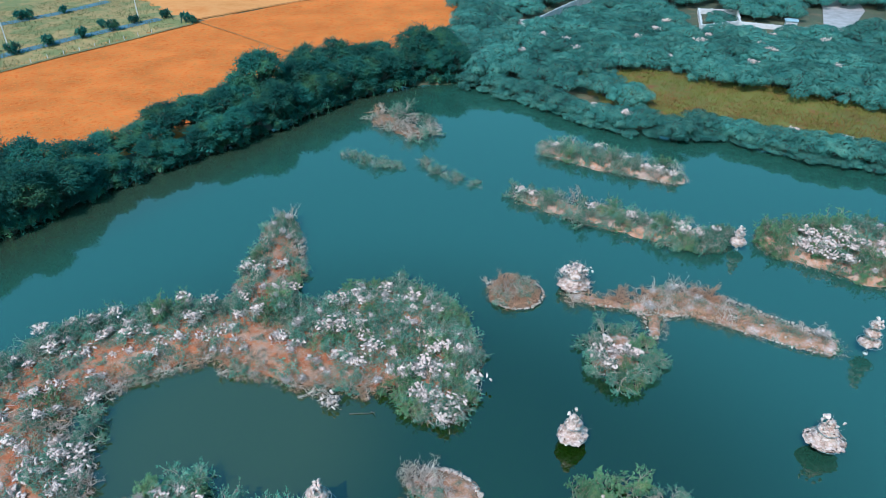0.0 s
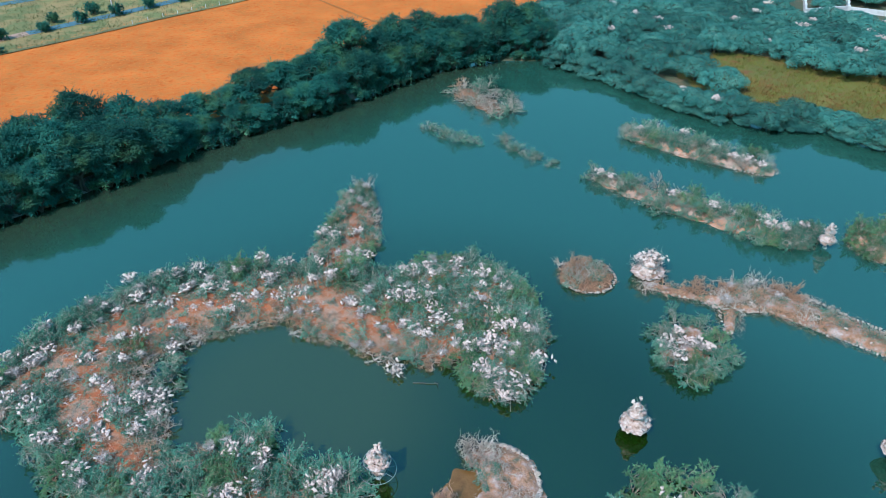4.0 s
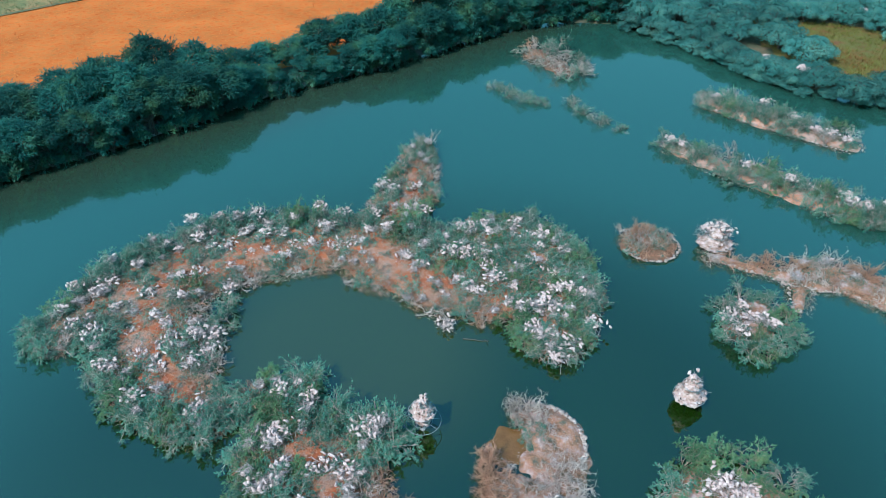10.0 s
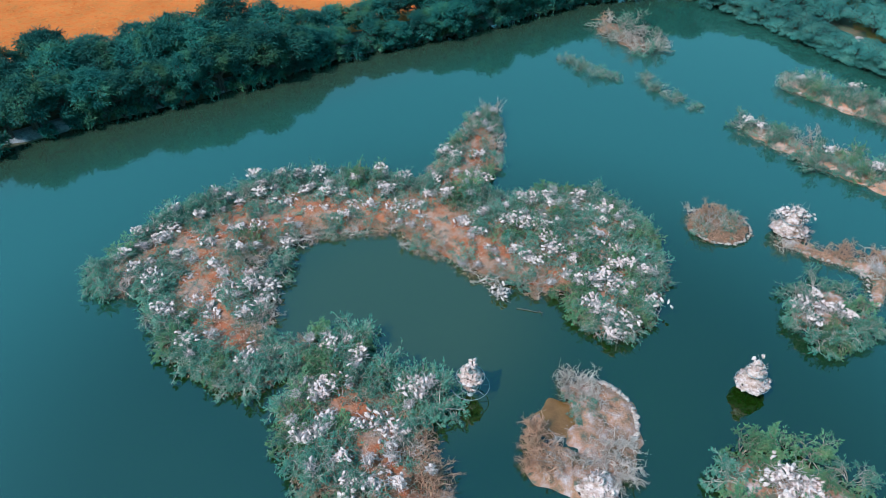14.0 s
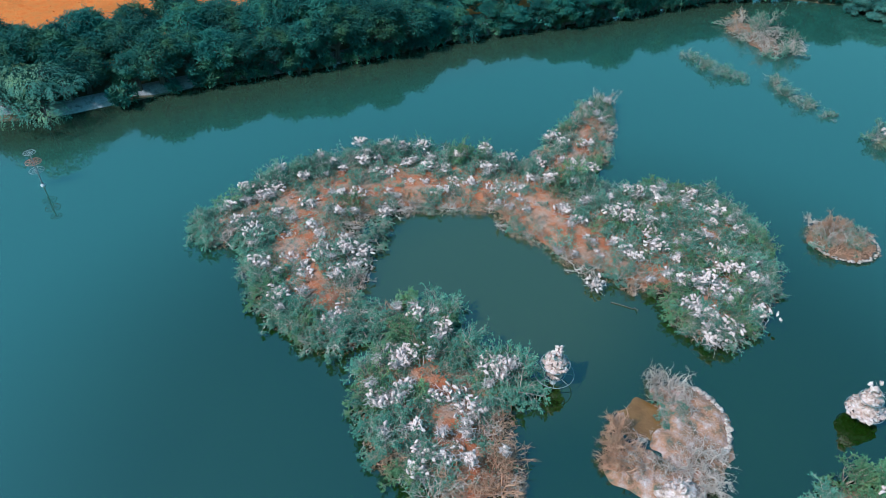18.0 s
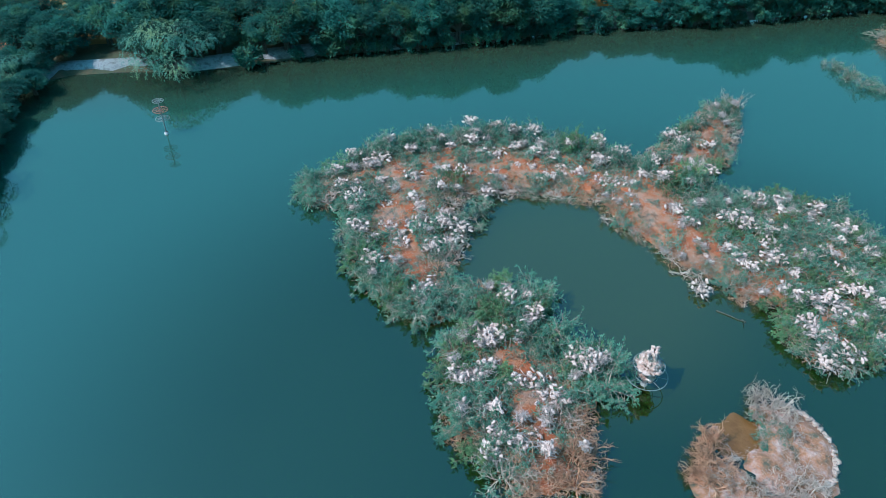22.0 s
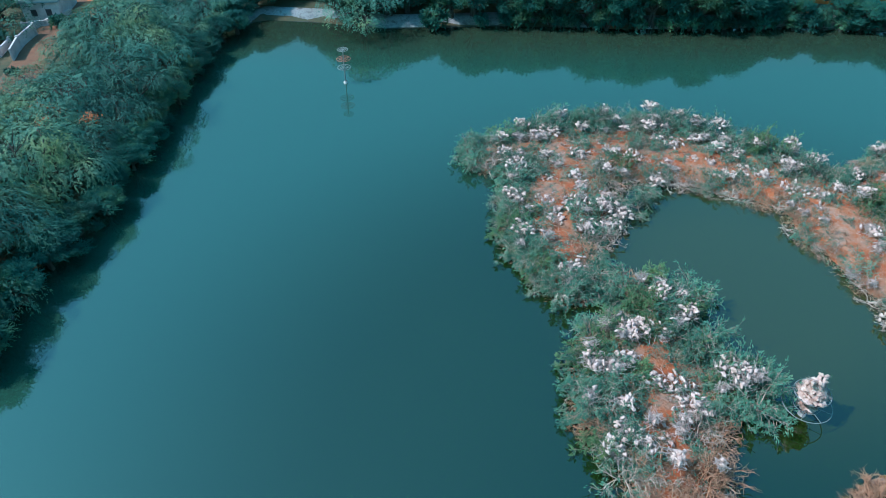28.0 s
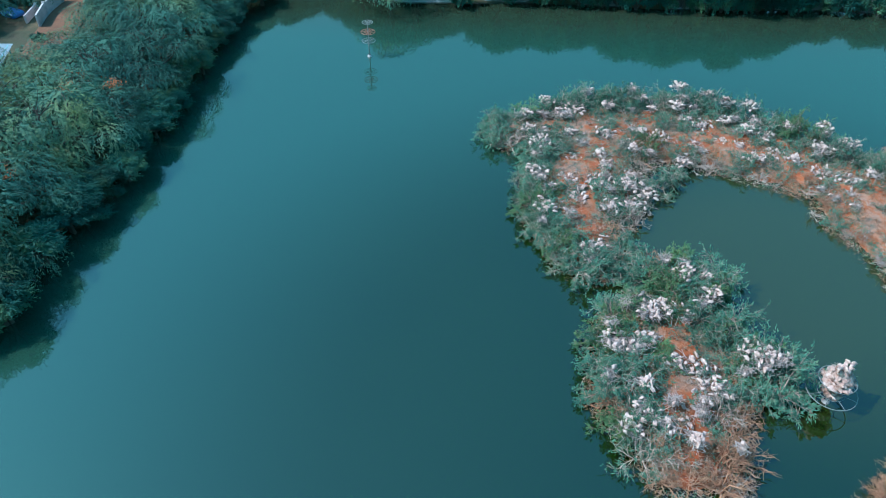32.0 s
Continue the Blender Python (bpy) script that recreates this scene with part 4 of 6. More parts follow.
big = island("island_east", "wide islet with green scrub and a red-earth bank", [[(55, 94, 5.0), (66, 91, 9.0), (82, 86, 9.0)]], M_BANKSOIL, 0.7, 0.6, 9.0, 0.6, 0.8, 0.5)
scatter(lambda x, y: big(x, y - 1.0) + 0.4, (48, 92, 76, 102), 62, 2.1, lambda x, y, d, g: ("fresh" if g.random() < 0.4 else "green", g.uniform(0.8, 1.05), 0.85), -0.2, 10, "on the wide eastern islet", "scrub on the eastern islet")

far = island("island_far", "far islet of bleached bushes", [[(-13, 146, 3.5), (-6, 138, 3.8)]], M_LANE, 0.6, 0.6, 10.0, shrink=1.2)
for kind, x, y, s in [("bare", -12.6, 141.0, 1.0), ("sparse", -10.2, 148.2, 1.0), ("bare", -8.0, 138.2, 1.1), ("green", -5.0, 134.6, 0.8), ("bare", -13.5, 147.5, 1.1), ("sparse", -11.0, 144.5, 1.1), ("brown", -14, 142.5, 1.0), ("green", -8.5, 147.5, 1.1), ("brown", -15, 149.5, 1.0), ("green", -3.2, 141.5, 0.9), ("sparse", -2.0, 136.4, 0.9), ("sparse", -16, 145, 0.9), ("bare", -6.5, 144, 1.0), ("bare", -4.0, 137.0, 1.2), ("bare", -6.8, 135.4, 1.1), ("bare", -2.4, 139.5, 1.0), ("sparse", -10.5, 139.0, 0.9), ("bare", -9, 141, 0.9)]:
    shrub(kind, x, y, 0.2, s, 0.95, "on the far islet", "scrub on the far islet")
for x, y, s in [(-18.6, 126.5, 0.8), (-15.8, 124.0, 0.9), (-12.6, 122.5, 0.95), (-9.6, 121.4, 0.7), (-3.8, 122.5, 0.8), (-1.2, 119.0, 0.9), (1.8, 116.8, 0.75), (5.6, 114.4, 0.6)]:
    shrub("sparse", x, y, -0.3, s * 1.15, 0.75, "standing in open water", "drowned bushes")
    shrub("green", x + 0.7, y + 0.5, -0.4, s * 0.9, 0.65, "standing in open water", "drowned bushes")

# ---- litter and herbs on the islets ----
def litter(name, label, depth, box_, count, mat, length, width, zmax, seed, low=0.0, edge=0.6, upright=0.3, clump=0.0):
    """Slivers of twig or leaf strewn over an islet, as one mass."""
    g = np.random.default_rng(seed)
    x, y = g.uniform(box_[0], box_[1], count * 3), g.uniform(box_[2], box_[3], count * 3)
    dd = depth(x, y)
    ok = (dd < edge) & (wobble(x, y, 0.9, seed) + g.normal(size=len(x)) * 0.5 > clump)
    x, y, dd = x[ok][:count], y[ok][:count], dd[ok][:count]
    z = np.clip(-dd * 0.45 - 0.35, 0.03, 0.75) + low + g.random(len(x)) ** 2 * zmax
    way = g.normal(size=(len(x), 3)) * [1, 1, upright]
    v, f = leaves(g, np.stack([x, y, z], 1), way, length, width)
    tagged(new(name, mesh_of(name, v, f, mat)), label, "litter", kind="stuff")


def main_cover(x, y):
    """The island's outline without its trodden bare patches."""
    soil = np.minimum.reduce([inside_capsules(x, y, c) for c in BARE_SOIL])
    return np.where(soil + wobble(x, y, 1.5) * 0.8 < -0.9, 9.0, main_depth(x, y))


LITTER = [(main_cover, (-64, 8, 24, 104), 1.0), (ring_depth, (-8, 7, 34, 52), 0.05), (path_depth, (16, 54, 66, 86), 0.14), (big, (48, 92, 76, 102), 0.2), (bar_a, (10, 48, 88, 114), 0.12), (bar_b, (17, 48, 112, 134), 0.12)]
for k, (dep, bx, share) in enumerate(LITTER):
    ground = main_depth if dep is main_cover else dep
    litter("twig_litter", "strewn bleached twigs on the islet ground", ground, bx, int(34000 * share), M_DEAD, 0.55, 0.013, 0.5, 500 + k, edge=-0.6 if dep is ring_depth else 0.6, clump=-0.3)
    litter("brown_litter", "strewn red-brown twigs on the islet ground", ground, bx, int((90000 if dep is main_cover else 55000) * share), M_RUST, 0.55, 0.015, 0.6, 520 + k, edge=-0.6 if dep is ring_depth else 0.6, clump=-0.1)
    if dep is ring_depth:
        continue
    litter("low_herbs", "patchy low grey-green herbs on the islet", dep, bx, int(110000 * share), M_LEAF, 0.26, 0.042, 0.4, 540 + k, edge=0.0, upright=0.8, clump=-0.15)

# ---- shore trees ----
shore_rng = np.random.default_rng(12)


def along(points, step):
    out = []
    for (x0, y0), (x1, y1) in zip(points, points[1:]):
        n = max(1, int(round(math.hypot(x1 - x0, y1 - y0) / step)))
        out += [(x0 + (x1 - x0) * i / n, y0 + (y1 - y0) * i / n, (y1 - y0), -(x1 - x0)) for i in range(n)]
    return out


WEST = [(-106, 51), (-98, 58), (-87, 75), (-72, 93), (-57, 115), (-40, 133), (-21, 157), (-6, 167), (8, 168)]
for row, (off, size) in enumerate([(2.6, 0.8), (8.6, 1.05), (14.5, 0.95)]):
    for x, y, nx, ny in along(WEST, (4.6, 6.0, 7.5)[row]):
        if row == 2 and not 48 < y < 102:
            continue
        k = math.hypot(nx, ny)
        j = shore_rng.normal(size=2) * 1.0
        away = off + (1.6 if y < 82 else 0.0)
        px, py = x - nx / k * away + j[0], y - ny / k * away + j[1]
        s = size * shore_rng.uniform(0.85, 1.12)
        low = float(np.interp(y, [60, 72, 83, 87, 103, 110, 117, 127, 132, 135], [0.98, 0.95, 0.95, 1.08, 1.08, 0.74, 0.62, 0.72, 0.78, 1.12]))
        plant(SHORE_TREE, "shore_tree", "tall dark green leafy tree on the lake bank", "tree", px, py, 0.6, s * (0.5 + 0.5 * low), shore_rng.uniform(0.85, 1.1) * low / (0.5 + 0.5 * low), "trees on the west bank")
for x, y, nx, ny in along(WEST, 2.3):
    k = math.hypot(nx, ny)
    j = shore_rng.normal(size=2) * 0.5
    if y < 82 and shore_rng.random() < 0.62:
        continue
    plant(SMALL_BUSH, "bank_bush", "low dark green bush overhanging the water", "shrub", x - nx / k * 1.0 + j[0], y - ny / k * 1.0 + j[1], 0.0, shore_rng.uniform(0.8, 1.7), 0.9, "bushes on the west bank")

for x, y, k in [(-118, 44.5, 0.72), (-126.5, 44, 0.8), (-117.5, 38.5, 0.6), (-131, 44.5, 0.75), (-123.5, 35.5, 0.42), (-119.5, 48.5, 0.75), (-118, 55, 0.9), (-112.5, 62, 0.95), (-123, 49, 0.8), (-118, 65, 0.95), (-108, 70, 0.9), (-126, 57, 0.85), (-129, 46, 0.8), (-134, 51, 0.85), (-132, 59, 0.85), (-138, 46, 0.8)]:
    plant(SHORE_TREE, "shore_tree", "tall dark green leafy tree on the lake bank", "tree", x, y, 0.6, k, 0.85, "trees on the west bank")

EAST = [(8, 167), (16, 161), (23, 154), (29, 147), (38, 141), (48, 137), (57, 137), (64, 132), (72, 127), (85, 122), (100, 116), (112, 110)]
for x, y, nx, ny in along(EAST, 4.6):
    k = math.hypot(nx, ny)
    j = shore_rng.normal(size=2) * 0.7
    plant(GROVE, "shore_thorn_tree", "low spreading thorn tree on the lake bank", "tree", x + nx / k * 0.2 + j[0], y + ny / k * 0.2 + j[1], 0.1, shore_rng.uniform(0.7, 0.95), 0.9, "trees on the north bank")

for x, y, nx, ny in along(EAST, 3.0):
    k = math.hypot(nx, ny)
    j = shore_rng.normal(size=2) * 0.6
    plant(GROVE, "shore_thorn_bush", "low thorn bush leaning over the lake", "shrub", x + nx / k * 2.4 + j[0], y + ny / k * 2.4 + j[1], -0.1, shore_rng.uniform(0.34, 0.5), 0.8, "bushes on the north bank")

marsh_out = [(35, 167), (38, 158), (48, 148), (64, 143), (80, 136), (100, 125), (150, 118), (150, 135), (103, 145), (86, 154), (72, 162), (50, 172)]
placed, tries = [], 0
while len(placed) < 200 and tries < 12000:
    tries += 1
    x, y = shore_rng.uniform(2, 150), shore_rng.uniform(140, 258)
    if y - 168 < -(x - 5) * 0.45:
        continue
    if polygon_distance(np.array([x]), np.array([y]), marsh_out)[0] < 1 or polygon_distance(np.array([x]), np.array([y]), SHORE)[0] < 5:
        continue
    if 70 < x < 142 and 203 < y < 240 and not (92 < x < 112 and y > 222):
        continue
    gone = (x - 22) - (y - 214) * 0.83
    if y > 200 and -5 < gone < 13:
        continue
    if x < 6 and y > 200 or any((x - a) ** 2 + (y - b) ** 2 < 38 for a, b in placed):
        continue
    placed.append((x, y))
    plant(GROVE, "grove_tree", "spreading green thorn tree in the dense grove", "tree", x, y, 0.6, shore_rng.uniform(0.95, 1.3), 0.85, "trees of the grove")

LANE = [(-141, 21, 1), (-128.5, 13.7, 1), (-117, 7.5, 1), (-108, 4, 1)]
BANK = [(-114, 42), (-103, 31.5), (-84, 17), (-67, 2), (-54.5, -10), (-43.5, -26)]
for off, step, full, tall in ((7.0, 7.0, 0.85, 1.1), (11.5, 9.0, 1.1, 1.0), (18, 9.5, 1.1, 0.95)):
    for x, y, nx, ny in along(BANK, step):
        k = math.hypot(nx, ny)
        j = shore_rng.normal(size=2) * (0.6 if off < 5 else 1.2)
        px, py = x + nx / k * off * -1 + j[0], y + ny / k * off * -1 + j[1]
        if polygon_distance(np.array([px]), np.array([py]), SHORE)[0] < 0.5:
            px, py = x + nx / k * off + j[0], y + ny / k * off + j[1]
        if (px < -96 and py < 14) or (px < -90 and py < 7) or float(inside_capsules(np.array(px), np.array(py), LANE)) < 8:
            continue
        plant(BANK_TREE, "bank_tree", "broad thorn tree with arching feathery sprays on the bank", "tree", px, py, 0.5, full * shore_rng.uniform(0.88, 1.1), tall * (0.7 if px < -105 and py > 20 else 1.0), "trees on the south-west bank")


# front thicket: dark shore leaves carry the shade under the canopies in their colour
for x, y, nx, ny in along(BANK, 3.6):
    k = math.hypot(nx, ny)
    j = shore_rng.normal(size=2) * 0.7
    plant(SHORE_TREE, "bank_thicket", "dense thicket under the bank trees at the water, shade put into dark leaves", "shrub", x + nx / k * 2.4 + j[0], y + ny / k * 2.4 + j[1], 0.1, shore_rng.uniform(0.4, 0.58), 0.75, "thickets on the south-west bank")
for x, y, k in [(-89.5, 4.6, 0.9), (-97.5, 10, 0.85), (-87, -3.4, 0.85)]:
    plant(BANK_TREE, "bank_tree", "broad thorn tree with arching feathery sprays on the bank", "tree", x, y, 0.5, k, 0.95, "trees on the south-west bank")

for x, y, k, leaf, tone in [(-129.3, 39.2, 0.75, M_BRICK, "orange"), (-126.8, 40.2, 0.55, M_BRICK, "orange"), (-135.2, 37.6, 0.6, M_OCHRE, "yellow")]:
    bush = plant(SMALL_BUSH, "flowering_bush", f"small {tone}-flowered bush beside the hut", "bush", x, y, 0.6, k, 1.0, "flowering bushes")
    g = np.random.default_rng(int(k * 100))
    p = g.normal(size=(500, 3)) * [1.1, 1.1, 0.5] + [0, 0, 2.0]
    part("blossom", mesh_of("blossom", *leaves(g, p, g.normal(size=(500, 3)), 0.3, 0.1), leaf), bush, f"{tone} blossom")

dry_rng = np.random.default_rng(91)
for x, y, z in [(-92.5, 1.0, 6.6), (-85.0, 4.5, 6.8), (-83.5, 6.2, 6.4), (-94, 4.5, 6.0), (-70, -6, 6.5)]:
    near = min((o for o in bpy.data.objects if o.name.startswith("bank_tree") and o.parent is None), key=lambda o: (o.matrix_basis.translation.x - x) ** 2 + (o.matrix_basis.translation.y - y) ** 2)
    px, py = near.matrix_basis.translation.x, near.matrix_basis.translation.y
    p = dry_rng.normal(size=(160, 3)) * [0.5, 0.5, 0.35]
    v, f = leaves(dry_rng, p, dry_rng.normal(size=(160, 3)), 0.3, 0.06)
    dry = part("dry_leaves", mesh_of("dry_leaves", v, f, M_BRICK), near, "withered orange spray of leaves")
    dry.matrix_basis = near.matrix_basis.inverted() @ pose(px + dry_rng.normal(), py + dry_rng.normal(), z)


lot_rng = np.random.default_rng(77)
lot = []
for x, y, k in [(-131, 2, 1.15), (-127, -3, 0.9), (-139, 7, 1.0), (-121, 27, 0.75), (-128, 27, 0.8)]:
    lot.append((x, y))
    plant(BANK_TREE, "lot_tree", "dark leafy tree near the houses", "tree", x, y, 0.7, k, 0.9, "trees by the houses")
while len(lot) < 34:
    x, y = lot_rng.uniform(-160, -84), lot_rng.uniform(-40, 34)
    lane = float(inside_capsules(np.array(x), np.array(y), LANE)) - 3
    if polygon_distance(np.array([x]), np.array([y]), SHORE)[0] < 14 or lane < 1.0 or math.hypot(x + 137, y - 15) < 8 or math.hypot(x + 150, y - 2) < 8 or any(math.hypot(x - a, y - b_) < 5.5 for a, b_ in lot):
        continue
    lot.append((x, y))
    plant(BANK_TREE, "lot_tree", "dark leafy tree near the houses", "tree", x, y, 0.7, lot_rng.uniform(0.6, 0.9), 0.9, "trees by the houses")

for k in range(50):
    x, y = lot_rng.uniform(-150, -100), lot_rng.uniform(-12, 30)
    if polygon_distance(np.array([x]), np.array([y]), SHORE)[0] > 8 and math.hypot(x + 137, y - 15) > 6:
        plant(SMALL_BUSH, "yard_bush", "ragged dark bush on the bare yard", "bush", x, y, 0.75, lot_rng.uniform(0.5, 1.2), 0.8, "bushes by the houses")

# ---- nests ----
def lump(g, c, s):
    """One ragged mound, as vertices and faces."""
    bm = bmesh.new()
    bmesh.ops.create_icosphere(bm, subdivisions=2, radius=1.0)
    v = np.array([x.co[:] for x in bm.verts])
    f = np.array([[w.index for w in q.verts] for q in bm.faces])
    bm.free()
    v = v * (1 + g.normal(size=(len(v), 1)) * 0.2) + 0.35 * np.sin(v[:, [1, 2, 0]] * 3.1 + g.uniform(0, 6, 3))
    a = g.uniform(0, 6.3)
    rot = np.array([[math.cos(a), -math.sin(a), 0], [math.sin(a), math.cos(a), 0], [0, 0, 1]])
    return (v * s) @ rot.T + c, f


def lump_mesh(seed, mat, name="mound"):
    v, f = lump(np.random.default_rng(seed), np.zeros(3), np.ones(3))
    return mesh_of(name, v, f, mat)


MOUNDS = [lump_mesh(400 + i, M_WHITE) for i in range(5)]
CRUSTS = [lump_mesh(410 + i, M_CRUST) for i in range(5)]


def make_nest(seed, count, spread):
    g = np.random.default_rng(seed)
    sticks = []
    for _ in range(60):
        c = np.array([g.normal() * spread * 0.45, g.normal() * spread * 0.5, g.uniform(-0.25, 0.25)])
        w = g.normal(size=3) * [1, 1, 0.35]
        w /= np.linalg.norm(w)
        ln = g.uniform(0.25, 0.6)
        sticks.append((np.array([c - w * ln, c + w * ln]), 0.028, 0.014))
    v, f = tubes(sticks)
    bowl = mesh_of("twig_bowl", v, f, M_STICK)
    # white mounds added as stand-ins for the birds on the nest
    spots = [(g.normal() * spread * 0.5, g.normal() * spread * 0.5, g.uniform(0.02, 0.35), g.uniform(0, 360), g.uniform(0.17, 0.29), g.uniform(0.10, 0.16), g.uniform(0.10, 0.17)) for _ in range(count)]
    return bowl, spots


NESTS = [make_nest(200 + i, 11 + i % 3 * 3, 0.78 + 0.2 * (i % 3)) for i in range(6)]
# small nests made to stand in for single white birds
SINGLES = [make_nest(220 + i, 2, 0.45) for i in range(3)]


def canopy(x, y):
    best = 0.6
    for px, py, pz, r, h in PLANTED:
        q = ((x - px) ** 2 + (y - py) ** 2) / (r * r)
        if q < 0.8:
            best = max(best, pz + h * (0.16 + 0.78 * math.sqrt(1 - q)))
    return best


def nest(x, y, small=False, group="nests on the islands", size=1.0, drop=0.35):
    bowl, heap = (SINGLES if small else NESTS)[int(rng.integers(3 if small else 6))]
    z = canopy(x, y) - drop
    if z < 0.3 and min(main_depth(x, y), path_depth(x, y), big(x, y), bar_a(x, y), bar_b(x, y)) > -1.2:
        return
    root = thing("nest", "whitened twig nest in a thorn shrub, its mounds standing in for birds", "nest", group, pose(x, y, z, 0, 0, rng.uniform(0, 360)) @ Matrix.Scale(size * rng.uniform(0.85, 1.15), 4))
    tagged(part("twig_bowl", bowl, root), kind="stuff")
    for hx, hy, hz, turn, sx, sy, sz in heap:
        ob = part("mound", MOUNDS[int(rng.integers(5))], root)
        ob.matrix_basis = pose(hx, hy, hz, 0, rng.uniform(-25, 25), turn) @ Matrix.Diagonal((sx, sy, sz, 1))


NEST_ARM = [(-58.1, 50.1), (-59.1, 54.4), (-55.9, 53.9), (-55.9, 56.7), (-50.7, 64.4), (-51.5, 69.7), (-47.3, 66.7), (-45.2, 66.9), (-46.1, 72.2), (-43.4, 73), (-40.8, 70.6), (-38, 73.5), (-36.4, 69.6), (-35.8, 77.1), (-34.1, 69.9), (-32.1, 76.3), (-27.6, 74.5), (-29.1, 71.5), (-40.8, 58.9), (-48, 59.7), (-46.4, 61.2), (-48.6, 49.5), (-47.8, 43.4), (-45.3, 51.7), (-43.1, 48), (-45.7, 46.8), (-40.8, 50.3), (-38.7, 51.2), (-38, 48.4), (-42.1, 40.1), (-35.2, 41), (-35.3, 39.6), (-51.9, 47.4), (-47.2, 52.6), (-42, 52.6)]
NEST_TIP = [(-54, 60), (-49, 67), (-52.5, 52.5), (-44, 70), (-39, 71.5), (-33, 73), (-45.5, 56), (-42.5, 45), (-39, 46), (-50, 56), (-36.5, 66.5), (-31, 70.5), (-52.5, 64), (-48, 71), (-41.5, 67), (-55, 48.5), (-29, 85.5), (-27, 84.6), (-25.2, 88.1), (-24, 86.9), (-23.5, 79.5), (-21.5, 80.7), (-28, 78.6), (-24.7, 74.2)]
NEST_LOBE = [(-15.6, 77.5), (-14.1, 77.5), (-12.3, 79), (-15.9, 72.3), (-13.5, 71.4), (-12.1, 74.1), (-11.2, 77.4), (-10.9, 72), (-13.4, 66.4), (-11.8, 65.3), (-10.2, 70.4), (-8.9, 67.9), (-10.3, 64.8), (-8, 80.4), (-5.9, 77.1), (-4, 78), (-4.3, 75.8), (-5, 72.8), (-0.8, 74.8), (-1.6, 70.2), (-1.3, 66.8), (0.1, 67.5), (-3.2, 63.8), (-2.5, 64.7), (-2.7, 62.9), (-4.7, 62.5), (2.2, 67.4), (-0.3, 64.1), (-13.1, 59.1), (-20.9, 70), (-19.6, 67.2), (-2.2, 58.7), (-3, 59.8), (1.3, 58.4), (0.3, 56.1), (3.5, 62.3), (-5.5, 64.3), (-6.3, 66.8), (-0.8, 59.3)]
NEST_LOW = [(-26.1, 38.6), (-25.7, 39.6), (-25.5, 38.1), (-27.3, 44.1), (-25.9, 45.2), (-24, 43.9), (-25.2, 33), (-24.4, 33.7), (-23.8, 34.7), (-17.9, 41.3), (-16.5, 40.8), (-16.6, 41.6), (-21, 36.4), (-19.5, 37.5), (-17.5, 36.3), (-16.8, 37), (-20.6, 32.1), (-18.9, 30), (-18.2, 28.4), (-17.1, 33.7), (-14.9, 31.3), (-16.8, 30.4)]
NEST_EAST = [(20.6, 69.1), (21.4, 67.5), (19.2, 66.9), (21.6, 65.4), (20, 64.3), (22.8, 67.5), (55.4, 90.9), (59.6, 92.6), (60.9, 91.7), (58.5, 88.5), (60.3, 86.9), (56.4, 89.3), (56.5, 93.4), (65.3, 90.1), (14.5, 106.3), (25.2, 104.3), (30.8, 99.5), (34.3, 98.6), (38.2, 97.7), (38.3, 95), (40.3, 94.2), (15.6, 108.6), (41, 96.4), (43.2, 95.4), (62.5, 93.2), (64.5, 91.6), (68, 92), (57.4, 92), (62, 89.2), (66.4, 88), (58, 94.6), (61.4, 94.8), (64, 95.4), (59, 90.6), (56.8, 95.4), (23.8, 69), (22.4, 70.4), (20.8, 66.2), (24.2, 66.8)]
NEST_FAR = [(40.4, 118.4), (22.1, 127.3), (30.2, 126), (34.9, 122.2), (38.6, 119.7), (42.3, 116.1), (15.6, 42.3), (16.9, 43.1), (17.7, 42), (19.1, 43), (18.5, 41.1), (19.4, 40.9), (16.8, 40.5)]
NEST_GROVE = [(34, 180), (45.1, 180.6), (76, 170), (82.3, 173.6), (38.2, 139.2), (9.2, 175.7), (2.2, 193.4), (81.8, 175.9), (67.7, 185.6), (59.2, 199.2), (31.9, 185.5), (52, 190), (58, 178), (27, 192), (20, 181), (95, 166), (101, 186), (64, 206), (72, 192), (110, 170), (84, 186), (91, 195), (47, 141), (70, 131), (79, 128), (88, 124), (33, 146)]
for spots, group in ((NEST_ARM, "nests on the main island"), (NEST_TIP, "nests on the main island"), (NEST_LOBE, "nests on the main island"), (NEST_LOW, "nests on the main island"), (NEST_EAST, "nests on the islets"), (NEST_FAR, "nests on the islets"), (NEST_GROVE, "nests in the grove")):
    for x, y in spots:
        if group == "nests in the grove":
            nest(x, y, group=group, size=1.1, drop=0.25)
        else:
            nest(x, y, group=group)

# small nests strewn at random where lone birds would perch
for spots, n, lo, hi in ((main_depth, 120, (-62, 24), (6, 100)), (path_depth, 16, (28, 67), (52, 82)), (big, 14, (49, 78), (90, 102))):
    done = 0
    while done < n:
        x, y = rng.uniform(lo[0], hi[0]), rng.uniform(lo[1], hi[1])
        if spots(x, y) < -0.6:
            nest(x, y, True, "small nests on the islands")
            done += 1


# ---- nest towers ----
def hoop(r, z, tube=0.035, n=24):
    a = np.linspace(0, 2 * math.pi, n + 1)
    return (np.stack([r * np.cos(a), r * np.sin(a), 0 * a + z], 1), tube, tube)


